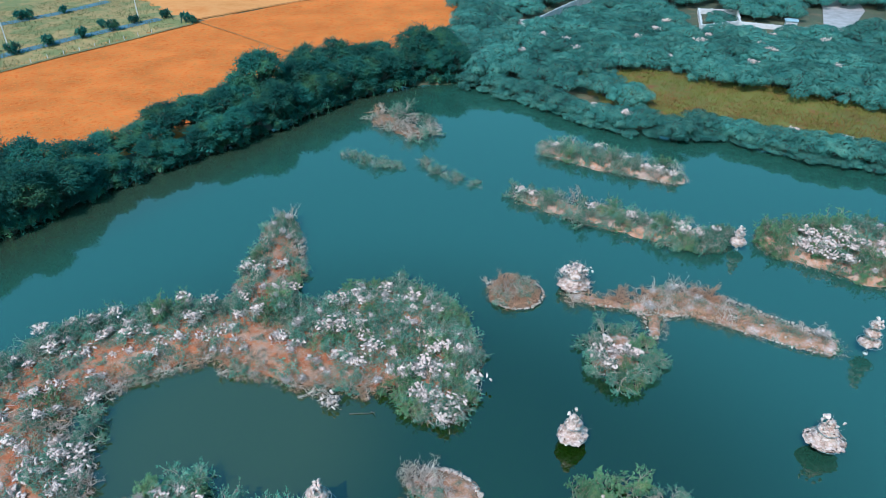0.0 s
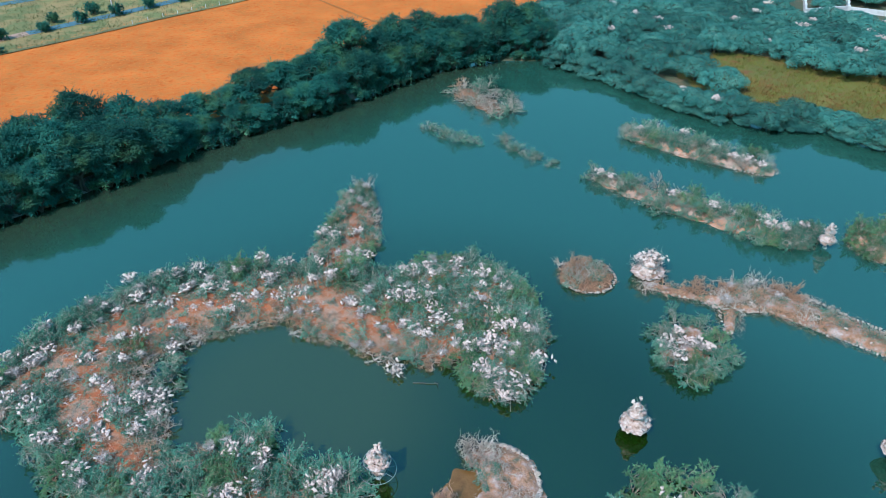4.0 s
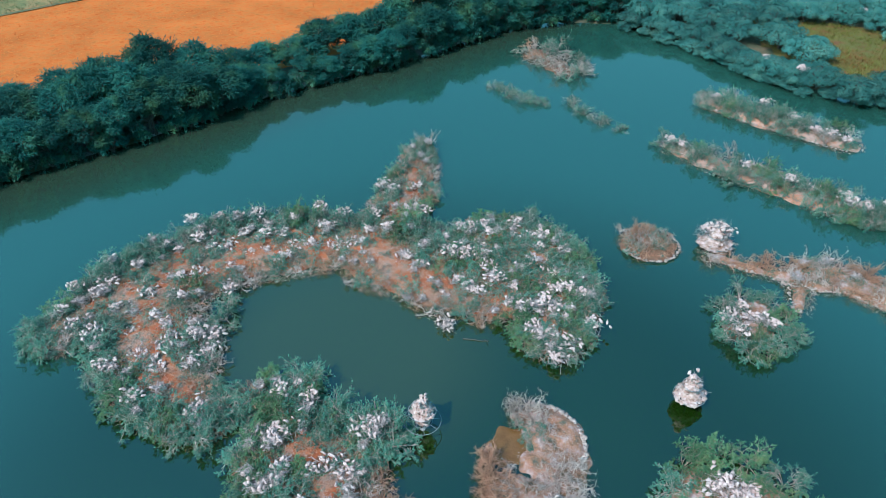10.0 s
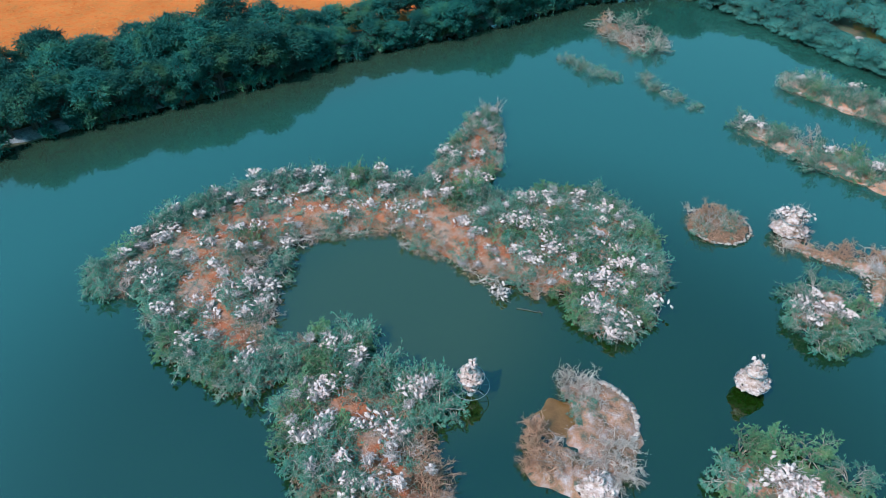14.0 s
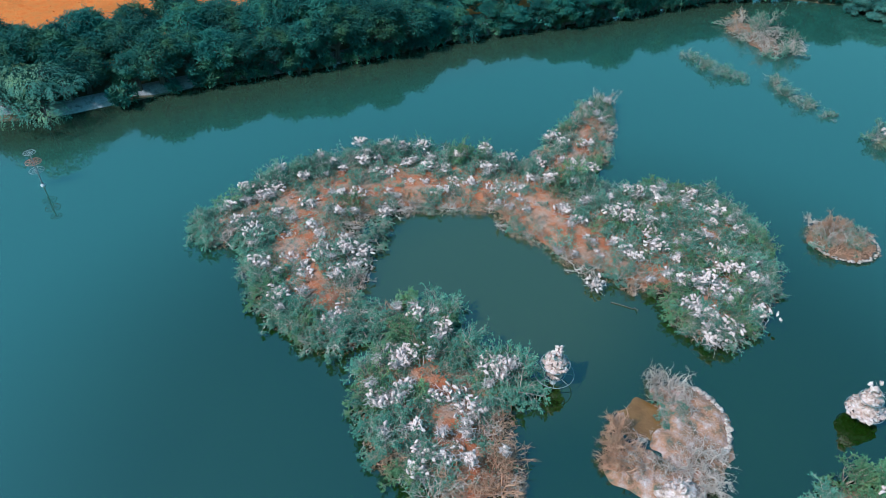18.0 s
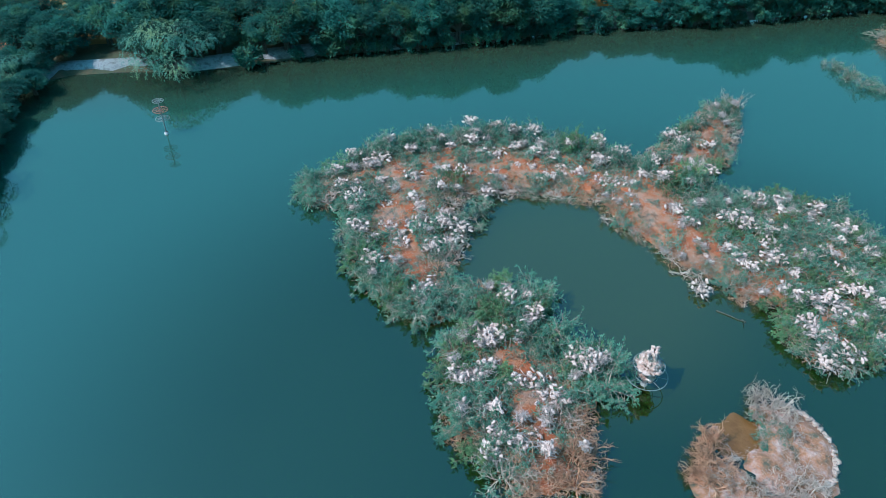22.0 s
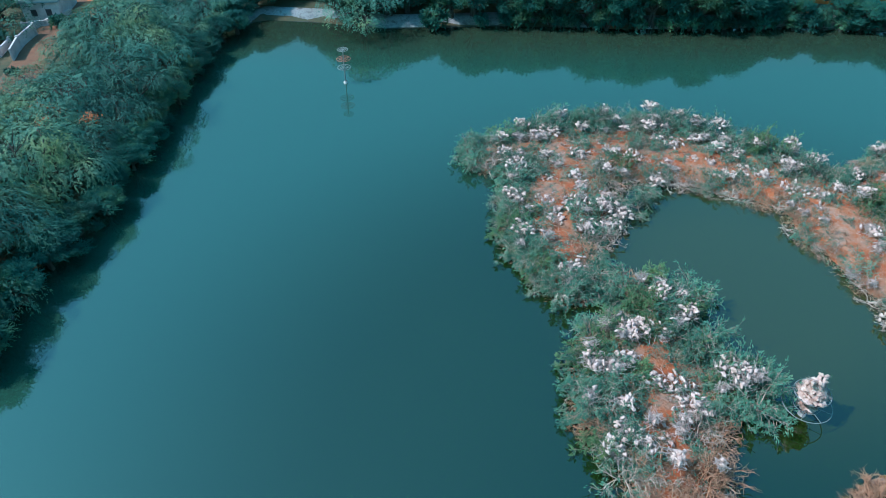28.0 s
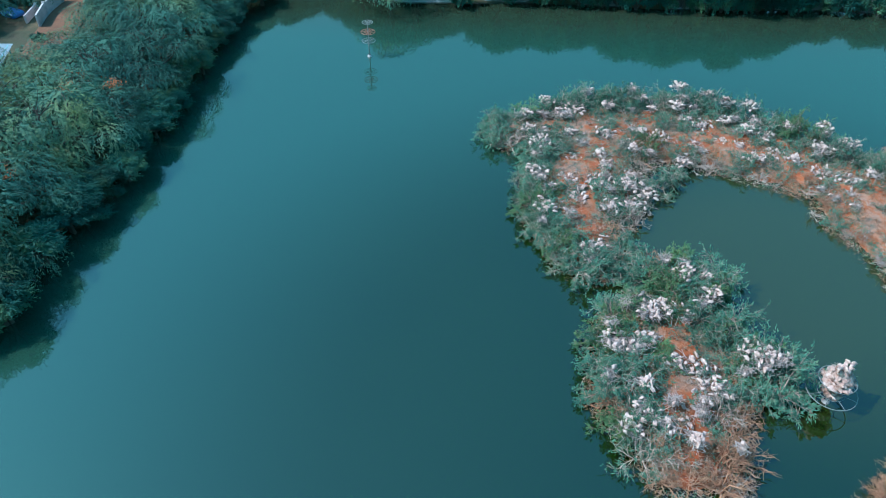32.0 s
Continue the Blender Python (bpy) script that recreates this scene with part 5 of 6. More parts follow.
def tower(x, y, tiers, h, label, heaps=(), turn=0.0):
    """A steel pole standing in the lake with round nest platforms; heaps of (z, radius, height) crust over it."""
    root = thing("nest_tower", label, "nest tower", "nest towers", pose(x, y, 0, 0, 0, turn))
    v, f = tubes([(np.array([[0, 0, -1.5], [0, 0, h * 0.5], [0, 0, h]]), 0.09, 0.07)], 8)
    part("pole", mesh_of("pole", v, f, M_METAL), root)
    v, f = tubes([(np.array([[0, 0, -0.2], [0, 0, 0.15], [0, 0, 0.3]]), 0.38, 0.22)], 10)
    part("footing", mesh_of("footing", v, f, M_WALL), root, "white concrete footing")
    for i, (z, r) in enumerate(tiers):
        steel = M_METAL if heaps else M_RED if i == 1 else M_METAL
        deck = part("platform", mesh_of("platform", *tubes([hoop(r, z, 0.04)], 5), steel), root)
        part("inner_hoop", mesh_of("inner_hoop", *tubes([hoop(r * 0.55, z, 0.024)], 4), steel), deck)
        for k in range(4):
            a = k * math.pi / 4
            e = np.array([math.cos(a) * r, math.sin(a) * r, 0])
            m = np.array([0, 0, z])
            part("spoke", mesh_of("spoke", *tubes([(np.array([m - e, m, m + e]), 0.03, 0.03)], 4), steel), deck)
    g = np.random.default_rng(int(abs(x * 10 + y)))
    for z, r, hh in heaps:
        nu, nv = 36, 16
        vs = []
        lump_a = g.uniform(0, 6.28, 3)
        for q in range(nv):
            f_ = q / (nv - 1)
            rad = r * (1 - f_ ** (1.15 if hh > 0.5 else 2.5)) * (1.0 if q else 0.8)
            for a in np.linspace(0, 2 * math.pi, nu, endpoint=False):
                w = 1 + 0.10 * math.sin(a * 2 + lump_a[0]) + 0.08 * math.sin(a * 5 + q * 0.9 + lump_a[1]) + 0.05 * math.sin(a * 9 + q * 1.7 + lump_a[2]) + g.normal() * 0.09
                vs.append((math.cos(a) * rad * w, math.sin(a) * rad * w, z + hh * f_ + g.normal() * 0.06 - (0.3 if q == 0 else 0)))
        f_ = np.array([[q * nu + s_, q * nu + (s_ + 1) % nu, (q + 1) * nu + (s_ + 1) % nu, (q + 1) * nu + s_] for q in range(nv - 1) for s_ in range(nu)])
        part("crust", mesh_of("crust", vs, f_, M_CRUST), root, "crusted heap of whitened nests")
        for k in range(int(20 * r)):
            a, q = g.uniform(0, 6.28), math.sqrt(g.random())
            ob = part("mound", (CRUSTS + MOUNDS[:1])[int(g.integers(6))], root)
            ob.matrix_basis = pose(math.cos(a) * q * r * 0.9, math.sin(a) * q * r * 0.9, z + hh * (1 - q) ** 0.7 * 0.95, 0, 0, g.uniform(0, 360)) @ Matrix.Diagonal((g.uniform(0.12, 0.28), g.uniform(0.08, 0.18), g.uniform(0.07, 0.15), 1))
    if heaps:
        top = max(heaps)
        for k in range(8):
            ob = part("mound", MOUNDS[int(g.integers(5))], root)
            ob.matrix_basis = pose(g.normal() * 0.4, g.normal() * 0.4, top[0] + top[2] * g.uniform(0.85, 1.15), 0, 0, g.uniform(0, 360)) @ Matrix.Diagonal((0.24, 0.14, 0.19, 1))
        sticks = []
        for k in range(90):
            a, u = g.uniform(0, 6.28), g.random()
            z, r, hh = heaps[int(g.integers(len(heaps)))]
            q = r * (1 - u ** 1.15) * g.uniform(0.85, 1.05)
            p0 = np.array([math.cos(a) * q, math.sin(a) * q, z + hh * u])
            w = np.array([math.cos(a), math.sin(a), 0.2]) * 0.25 + g.normal(size=3) * 0.28
            sticks.append((np.array([p0 - w * 0.3, p0 + w * 0.3, p0 + w]), 0.022, 0.012))
        v, f = tubes(sticks)
        tagged(part("twig_skirt", mesh_of("twig_skirt", v, f, M_STICK), root), kind="stuff")


tower(-85.6, 43.6, [(2.4, 0.95), (3.7, 1.0), (5.1, 0.75)], 5.2, "bare steel nest tower with three wire platforms in the lake")
CRUSTED = "steel nest tower buried under whitened nests standing in the lake"
tower(14.1, 53.6, [(1.3, 1.65), (2.8, 1.0)], 4.2, CRUSTED, [(1.3, 1.6, 0.4), (1.4, 1.15, 1.6), (2.7, 0.95, 1.0), (3.5, 0.55, 0.7)])
tower(-12.3, 44.2, [(1.3, 1.9), (2.7, 1.4)], 4.0, CRUSTED, [(1.3, 0.8, 0.6), (2.65, 1.35, 0.7), (3.0, 1.0, 1.1), (3.7, 0.55, 0.6)], 20)
tower(41.2, 52.6, [(1.5, 1.95), (3.0, 1.1)], 4.4, CRUSTED, [(1.5, 1.9, 0.45), (1.6, 1.4, 1.7), (2.9, 1.0, 1.2), (3.8, 0.5, 0.7)], 50)
tower(46.0, 92.8, [(1.6, 1.2), (3.0, 0.8)], 4.2, CRUSTED, [(1.3, 1.2, 1.5), (2.8, 0.8, 1.1)], 10)
tower(54.0, 68.4, [(1.8, 1.5), (3.2, 1.1), (4.6, 0.9)], 5.2, CRUSTED, [(1.8, 1.3, 0.9), (3.2, 0.95, 0.8), (4.5, 0.7, 0.6)], 70)
tower(18.8, 82.4, [(0.9, 2.0), (2.2, 1.2)], 3.6, CRUSTED, [(0.8, 2.1, 0.4), (1.0, 1.6, 1.6), (2.2, 1.0, 1.1)], 35)
for k, (x, y) in enumerate([(17.6, 83.6), (20.2, 83.4), (19.4, 84.4)]):
    shrub("bare", x, y, 0.3, 0.75, 1.5, "round a nest tower", "scrub on the long islet")
tower(1.6, 37.4, [(0.8, 1.3)], 1.6, CRUSTED, [(0.4, 1.9, 1.3)], 15)


log = thing("floating_log", "bleached thin log lying in the shallow water", "log")
v, f = tubes([(np.array([[-10.9, 57.7, 0.03], [-9.6, 57.8, 0.06], [-8.6, 57.8, 0.05], [-7.9, 58.0, 0.04]]), 0.09, 0.04)], 6)
part("trunk", mesh_of("trunk", v, f, M_DARKBARK), log)
v, f = tubes([(np.array([[-8.4, 58.1, 0.05], [-8.0, 57.7, 0.2], [-7.8, 57.3, 0.3]]), 0.05, 0.02)], 5)
part("branch", mesh_of("branch", v, f, M_DARKBARK), log)


# ---- rims of stone ----
def rim(name, label, points, size):
    """A row of rough stones along a line, each one a piece."""
    root = thing(name, label, "stone edging")
    protos = []
    for i in range(4):
        g = np.random.default_rng(300 + i)
        v, f = lump(g, np.zeros(3), np.array([size * 0.6, size * 0.45, size * 0.32]))
        protos.append(mesh_of("stone", v, f, M_STONE))
    for x, y in points:
        ob = new("stone", protos[int(rng.integers(4))])
        ob.parent = root
        ob.matrix_basis = pose(x + rng.normal() * 0.08, y + rng.normal() * 0.08, 0.28 + rng.normal() * 0.04, 0, 0, rng.uniform(0, 360)) @ Matrix.Scale(rng.uniform(0.6, 1.15), 4)


def arc(cx, cy, rx, ry, a0, a1, n):
    return [(cx + rx * math.cos(radians(a0 + (a1 - a0) * i / n)), cy + ry * math.sin(radians(a0 + (a1 - a0) * i / n))) for i in range(n + 1)]


rim("stone_rim", "curved rim of whitened stones on the round islet", arc(-0.9, 44.5, 4.9, 5.2, -40, 100, 62), 0.5)
rim("stone_rim", "curved rim of pale stones on the small round islet", arc(10.3, 81.0, 3.9, 3.8, -150, 60, 48), 0.34)


def polyline(pts, step):
    return [(x, y) for x, y, _, _ in along(pts, step)]


rim("stone_rim", "straight edge of pale stones along the long islet", polyline([(31, 75.4), (34, 75.9), (39, 72.9), (45, 69.2), (49.3, 67.7), (51.2, 69.0)], 0.42), 0.34)
rim("stone_rim", "pale stones along the far side of the long islet", polyline([(51.2, 70.4), (47, 74.0), (41.5, 78.2), (38.5, 80.5)], 0.55), 0.38)
rim("stone_rim", "thin causeway edge of pale stones", polyline([(18.5, 79.2), (24.8, 77.2), (27.2, 76.0), (27.4, 71.0), (28.6, 71.0)], 0.55), 0.36)


# ---- land round the lake: roads, walls, buildings ----
def strip(name, label, pts, width, z, mat, category="road", kind="structure"):
    """A flat band of even width along a line."""
    vs = []
    for i, (x, y) in enumerate(pts):
        x0, y0 = pts[max(0, i - 1)]
        x1, y1 = pts[min(len(pts) - 1, i + 1)]
        k = math.hypot(x1 - x0, y1 - y0)
        nx, ny = -(y1 - y0) / k * width / 2, (x1 - x0) / k * width / 2
        vs += [(x + nx, y + ny, z), (x - nx, y - ny, z)]
    f = np.array([[2 * i, 2 * i + 1, 2 * i + 3, 2 * i + 2] for i in range(len(pts) - 1)])
    ob = new(name, mesh_of(name, vs, f, mat))
    return tagged(ob, label, category, kind=kind)


EDGE = [(-200, 67), (-160, 115), (-138, 142), (-130, 152.5), (-115.6, 169), (-103.3, 185.5), (-92, 199), (-82, 212), (-77, 218)]
strip("road_near", "narrow blue-grey asphalt road between grass plots", [(-131.9, 169.8), (-122.8, 181), (-113.2, 194), (-106.5, 203.3), (-99, 211.7), (-88.9, 223.7)], 3.8, 1.23, M_ROAD)
strip("road_earth", "pinkish earth road between grass plots", [(-200, 104), (-160, 140), (-147.1, 152.8), (-137.8, 162), (-131.5, 170.2)], 3.8, 1.22, M_PINKROAD)
strip("road_cross", "pinkish earth road crossing towards the field", [(-172, 194), (-151, 171.2), (-142.7, 164), (-132.4, 154)], 4.6, 1.25, M_PINKROAD)
strip("road_far", "narrow blue-grey asphalt road beyond the grass plot", [(-190, 162), (-151, 199), (-143.5, 207), (-135.7, 217), (-124, 230), (-114, 246)], 3.8, 1.24, M_ROAD)
strip("verge", "dark weedy verge along the orange field", EDGE, 1.3, 1.28, M_VERGE, "verge")
strip("bund", "low earth bund between two fields", [(-78, 222), (-62, 208), (-47, 194), (-30, 180)], 0.5, 1.31, M_BUND, "bund")
strip("bund_far", "low earth bund beside the pale field", [(-79, 222), (-60, 238), (-46, 249), (0, 253), (30, 257)], 0.8, 1.32, M_BUND, "bund")

for x, y in [(-121.1, 194.2), (-95.6, 223.6), (-139.8, 166.8), (-117.5, 247)]:
    root = thing("utility_pole", "pale concrete utility pole with a cross-arm beside the road", "utility pole", "poles by the plots", pose(x, y, 1.0, 0, 0, 48))
    v, f = tubes([(np.array([[0, 0, -0.5], [0, 0, 4.0], [0, 0, 8.2]]), 0.2, 0.13)], 8)
    part("post", mesh_of("post", v, f, M_WALL), root)
    bm = bmesh.new()
    box(bm, (1.7, 0.12, 0.14), (0, 0.16, 7.7), 0, 0.02)
    part("cross_arm", from_bm("cross_arm", bm, M_METAL), root)
side = np.random.default_rng(41)
for x, y in [(-116.3, 188), (-110.5, 195.8), (-112.2, 198.4), (-104.3, 203.2), (-98.2, 211), (-103, 214.2), (-94.9, 218.3), (-87.5, 224.8), (-77.5, 219.4), (-80, 221), (-129.9, 223.6), (-131.4, 222), (-122.1, 230.4), (-128.6, 172), (-130, 179.2), (-122.4, 179.9), (-123.6, 188.3), (-141.8, 160), (-135.4, 163.9), (-129.4, 154.2), (-127.7, 171.6), (-147, 207)]:
    plant(SMALL_BUSH, "roadside_bush", "small dark green roadside bush", "bush", x, y, 1.0, side.uniform(0.8, 1.35), 1.0, "bushes along the plots")


def wall_run(name, label, pts, h, t=0.3, group="", mat=None):
    """A boundary wall of panels between posts."""
    root = thing(name, label, "wall", group)
    for (x0, y0), (x1, y1) in zip(pts, pts[1:]):
        k, a = math.hypot(x1 - x0, y1 - y0), math.degrees(math.atan2(y1 - y0, x1 - x0))
        n = max(1, int(k / 4))
        for i in range(n):
            u = (i + 0.5) / n
            bm = bmesh.new()
            box(bm, (k / n - 0.02, t, h), (x0 + (x1 - x0) * u, y0 + (y1 - y0) * u, 0.5 + h / 2), a, 0.02)
            part("panel", from_bm("panel", bm, mat or M_WALL), root)
            bm = bmesh.new()
            box(bm, (t * 1.5, t * 1.5, h + 0.15), (x0 + (x1 - x0) * i / n, y0 + (y1 - y0) * i / n, 0.5 + (h + 0.15) / 2), a, 0.02)
            part("post", from_bm("post", bm, mat or M_WALL), root)


wall_run("boundary_wall", "white boundary wall running through the grove", [(22.5, 214.5), (27, 214.5), (38, 231), (52, 250)], 3.0)
wall_run("compound_wall", "white compound wall with an open yard", [(77, 212.5), (90, 217), (94, 230), (82, 231.5), (77, 212.5)], 2.0, 0.5)
for x, y in [(83.5, 219.6), (87.5, 221.5), (86, 225.5)]:
    plant(GROVE, "yard_tree", "green thorn tree inside the walled yard", "tree", x, y, 0.6, 0.62, 0.75, "trees by the yard")
wall_run("compound_wall", "low white wall beside the grove", [(90, 217), (103, 211.8), (116, 208.2)], 1.8)


outline = [(112, 208), (117, 209.4), (128, 221), (137, 234), (139.6, 242), (141, 256), (131, 256), (125, 238), (118, 222)]
vs = [(x, y, 1.16) for x, y in outline] + [(x, y, 0.7) for x, y in outline]
fs = [list(range(9))] + [[k, k + 9, (k + 1) % 9 + 9, (k + 1) % 9] for k in range(9)]
tagged(new("drive", mesh_of("drive", vs, fs, M_PAVE)), "pale paved drive beyond the compound wall", "drive", kind="structure")
sheet("drive_far", "pale paved drive running away between trees", [(131, 250), (140, 250), (152, 300), (144, 300)], 1.02, M_PAVE, 3.0, 0.01)
root = thing("kiosk", "small white kiosk with a dark doorway and flat roof", "hut", "", pose(104.5, 214.6, 0.6, 0, 0, -16))
bm = bmesh.new()
box(bm, (3.2, 2.6, 2.6), (0, 0, 1.3), 0, 0.03)
part("wall", from_bm("wall", bm, M_WALL), root)
bm = bmesh.new()
box(bm, (3.8, 3.2, 0.25), (0, 0, 2.73), 0, 0.03)
part("roof", from_bm("roof", bm, M_TIN), root)
bm = bmesh.new()
box(bm, (1.0, 0.08, 1.9), (0.4, -1.32, 0.97), 0, 0.01)
part("door", from_bm("door", bm, M_DARK), root)


def house(x, y, rz, w, d, h):
    root = thing("house", "small whitewashed flat-roofed house with dark doorways", "house", "", pose(x, y, 0.7, 0, 0, rz))
    bm = bmesh.new()
    box(bm, (w, d, h), (0, 0, h / 2), 0, 0.04)
    part("wall", from_bm("wall", bm, M_WALL), root)
    bm = bmesh.new()
    box(bm, (w + 0.7, d + 0.7, 0.22), (0, 0, h + 0.11), 0, 0.03)
    roof = part("roof", from_bm("roof", bm, M_TIN), root, "weathered grey-blue flat roof")
    for sx, sy, lx, ly in ((0, -1, w + 0.7, 0.16), (0, 1, w + 0.7, 0.16), (1, 0, 0.16, d + 0.4), (-1, 0, 0.16, d + 0.4)):
        bm = bmesh.new()
        box(bm, (lx, ly, 0.4), (sx * (w / 2 + 0.27), sy * (d / 2 + 0.27), h + 0.42), 0, 0.02)
        part("parapet", from_bm("parapet", bm, M_WALL), roof)
    for dx in (-w * 0.3, w * 0.05, w * 0.33):
        bm = bmesh.new()
        box(bm, (0.95, 0.12, 1.9 if dx == w * 0.05 else 1.1), (dx, -d / 2 - 0.02, 0.98 if dx == w * 0.05 else 1.7), 0, 0.01)
        part("door" if dx == w * 0.05 else "window", from_bm("opening", bm, M_DARK), root)
    for dy in (-d * 0.2, d * 0.2):
        bm = bmesh.new()
        box(bm, (0.12, 0.9, 1.1), (w / 2 + 0.02, dy, 1.7), 0, 0.01)
        part("window", from_bm("opening", bm, M_DARK), root)


house(-137, 15, -30, 8.0, 6.0, 3.4)
house(-150, 2, -30, 7.0, 6.0, 3.2)
wall_run("yard_wall", "broken white yard wall beside the earth lane", [(-128, 10.5), (-124, 7.5), (-119.5, 5.6)], 2.4)
wall_run("yard_wall", "short broken white wall beside the lane", [(-126.5, 6.5), (-122.5, 4.2)], 1.6)
wall_run("yard_wall", "low white wall round the house yard", [(-132, 9.5), (-131, 13.2), (-134, 17.5)], 1.5)
strip("lane", "trodden brown earth lane beside the houses", [(-150, 27), (-139.6, 19.8), (-128.5, 13.7), (-117, 7.5), (-108, 3)], 6.0, 1.06, M_LANE, "lane")
strip("clearing", "bare orange earth patch by the trees", [(-140, 25), (-134, 20), (-129, 16.8)], 4.2, 1.1, M_BRICK, "ground")

hut = thing("hut", "low grey-blue sheet-walled hut with a white-framed doorway", "hut", "", pose(-141.3, 37, 0.7, 0, 0, 49.8))
bm = bmesh.new()
box(bm, (12.4, 6, 2.7), (0, 0, 1.35), 0, 0.04)
part("wall", from_bm("wall", bm, M_TIN), hut)
bm = bmesh.new()
box(bm, (13.2, 7.0, 0.16), (0, 0, 2.79), 0, 0.03)
hut_roof = part("roof", from_bm("roof", bm, M_TIN), hut)
for k in range(18):
    bm = bmesh.new()
    box(bm, (0.1, 7.0, 0.08), (-6.3 + 0.74 * k, 0, 2.9), 0, 0.01)
    part("rib", from_bm("rib", bm, M_TIN), hut_roof)
bm = bmesh.new()
box(bm, (2.2, 0.14, 2.1), (4.3, -3.0, 1.05), 0, 0.01)
part("doorway", from_bm("doorway", bm, M_DARK), hut)
for x, z, w, h in ((3.1, 1.15, 0.16, 2.3), (5.5, 1.15, 0.16, 2.3), (4.3, 2.25, 2.56, 0.16), (4.3, 1.15, 0.1, 2.1)):
    bm = bmesh.new()
    box(bm, (w, 0.1, h), (x, -3.1, z), 0, 0.01)
    part("door_frame", from_bm("door_frame", bm, M_WALL), hut, "white door frame")
bm = bmesh.new()
box(bm, (1.5, 0.12, 0.9), (1.0, -3.0, 1.2), 0, 0.01)
part("window", from_bm("window", bm, M_DARK), hut)
strip("clearing", "bare orange earth patch under the corner trees", [(-133.5, 43), (-130, 39.5), (-126.5, 37)], 3.0, 1.1, M_BRICK, "ground")

shed = thing("shed", "open teal-framed shed with a corrugated sheet roof", "shed", "", pose(-105.4, -2.6, 0.7, 0, 0, -20.5) @ Matrix.Diagonal((1.35, 1, 1, 1)))
for sx in (-1, 0, 1):
    for sy in (-1, 1):
        bm = bmesh.new()
        box(bm, (0.14, 0.14, 3.0), (sx * 2.6, sy * 1.9, 1.5), 0, 0.01)
        part("post", from_bm("post", bm, M_TEAL), shed)
for sy in (-1, 1):
    bm = bmesh.new()
    box(bm, (5.6, 0.12, 0.16), (0, sy * 1.9, 3.02), 0, 0.01)
    part("beam", from_bm("beam", bm, M_TEAL), shed)
    bm = bmesh.new()
    box(bm, (5.2, 0.08, 0.9), (0, sy * 1.9, 0.5), 0, 0.01)
    part("panel", from_bm("panel", bm, M_TEAL), shed)
u = np.linspace(-3.1, 3.1, 63)
vs = [(a, b, 3.3 - 0.12 * b + 0.05 * math.cos(a * 18)) for a in u for b in (-2.4, 2.4)]
part("roof", mesh_of("roof", vs, np.array([[2 * i, 2 * i + 1, 2 * i + 3, 2 * i + 2] for i in range(62)]), M_TIN), shed, "pale corrugated roof sheet")
bm = bmesh.new()
box(bm, (3.2, 2.2, 0.9), (0, 0, 0.45), 20, 0.25)
tagged(new("tarpaulin", from_bm("tarpaulin", bm, M_BLUE)), "blue tarpaulin over stacked goods by the wall", "tarpaulin").matrix_basis = pose(-127, 3, 0.75, 0, 0, 10)

# sloped pale bank under the western trees
west_bank = [(-112.6, 39.5), (-113.2, 43), (-106.5, 50), (-98, 57.2), (-87, 74.2), (-72, 92.2), (-57, 114.2), (-40, 132.2), (-21, 156.2)]
vs = []
for i, (x, y) in enumerate(west_bank):
    x0, y0 = west_bank[max(0, i - 1)]
    x1, y1 = west_bank[min(len(west_bank) - 1, i + 1)]
    k = math.hypot(x1 - x0, y1 - y0)
    nx, ny = -(y1 - y0) / k, (x1 - x0) / k
    for off, z in ((1.2, -0.6), (2.6, 0.2), (4.0, 0.9), (5.4, 1.05), (6.2, 0.75)):
        vs.append((x + nx * off, y + ny * off, z))
f = np.array([[5 * i + j, 5 * i + j + 1, 5 * i + j + 6, 5 * i + j + 5] for i in range(len(west_bank) - 1) for j in range(4)])
tagged(new("embankment", mesh_of("embankment", vs, f, M_PALE, smooth=True)), "sloped pale concrete embankment under the bank trees", "embankment", kind="structure")


# ---- weed and crop texture ----
def tufts(name, label, outline, count, mat, length, width, z, seed, upright=1.2, lift=0.3):
    g = np.random.default_rng(seed)
    xs, ys = [q[0] for q in outline], [q[1] for q in outline]
    x, y = g.uniform(min(xs), max(xs), count * 2), g.uniform(min(ys), max(ys), count * 2)
    ok = (polygon_distance(x, y, outline) < 1.0) & (wobble(x, y, 0.35, seed) + g.normal(size=len(x)) * 0.8 > -0.4)
    x, y = x[ok][:count], y[ok][:count]
    way = g.normal(size=(len(x), 3)) * [1, 1, lift] + [0, 0, upright]
    v, f = leaves(g, np.stack([x, y, np.full(len(x), z)], 1), way, length, width)
    tagged(new(name, mesh_of(name, v, f, mat)), label, "plants", kind="stuff")


MARSH = [(34, 173), (38, 155), (48, 145.5), (62, 141.5), (79, 134.5), (98, 123), (140, 114), (140, 140), (102, 150), (86, 158), (72, 166), (50, 176)]
M_REED = material("reed_olive", [(0.10, 0.10, 0.012), (0.16, 0.14, 0.02), (0.13, 0.07, 0.012)], 0.12, 0.9, 0.0, through_light=0.2)
M_REEDRED = material("reed_rust", [(0.17, 0.07, 0.015), (0.22, 0.10, 0.02)], 0.2, 0.9, 0.0, through_light=0.2)
tufts("marsh_reeds", "olive marsh weed standing in shallow water", MARSH, 34000, M_REED, 0.7, 0.06, 1.05, 601)
tufts("rusty_reeds", "rust-brown marsh weed along the near edge", [(37, 169), (40, 158), (50, 149), (64, 145), (80, 138), (100, 126), (104, 130), (82, 145), (62, 152), (48, 160)], 10000, M_REEDRED, 0.7, 0.06, 1.05, 602)

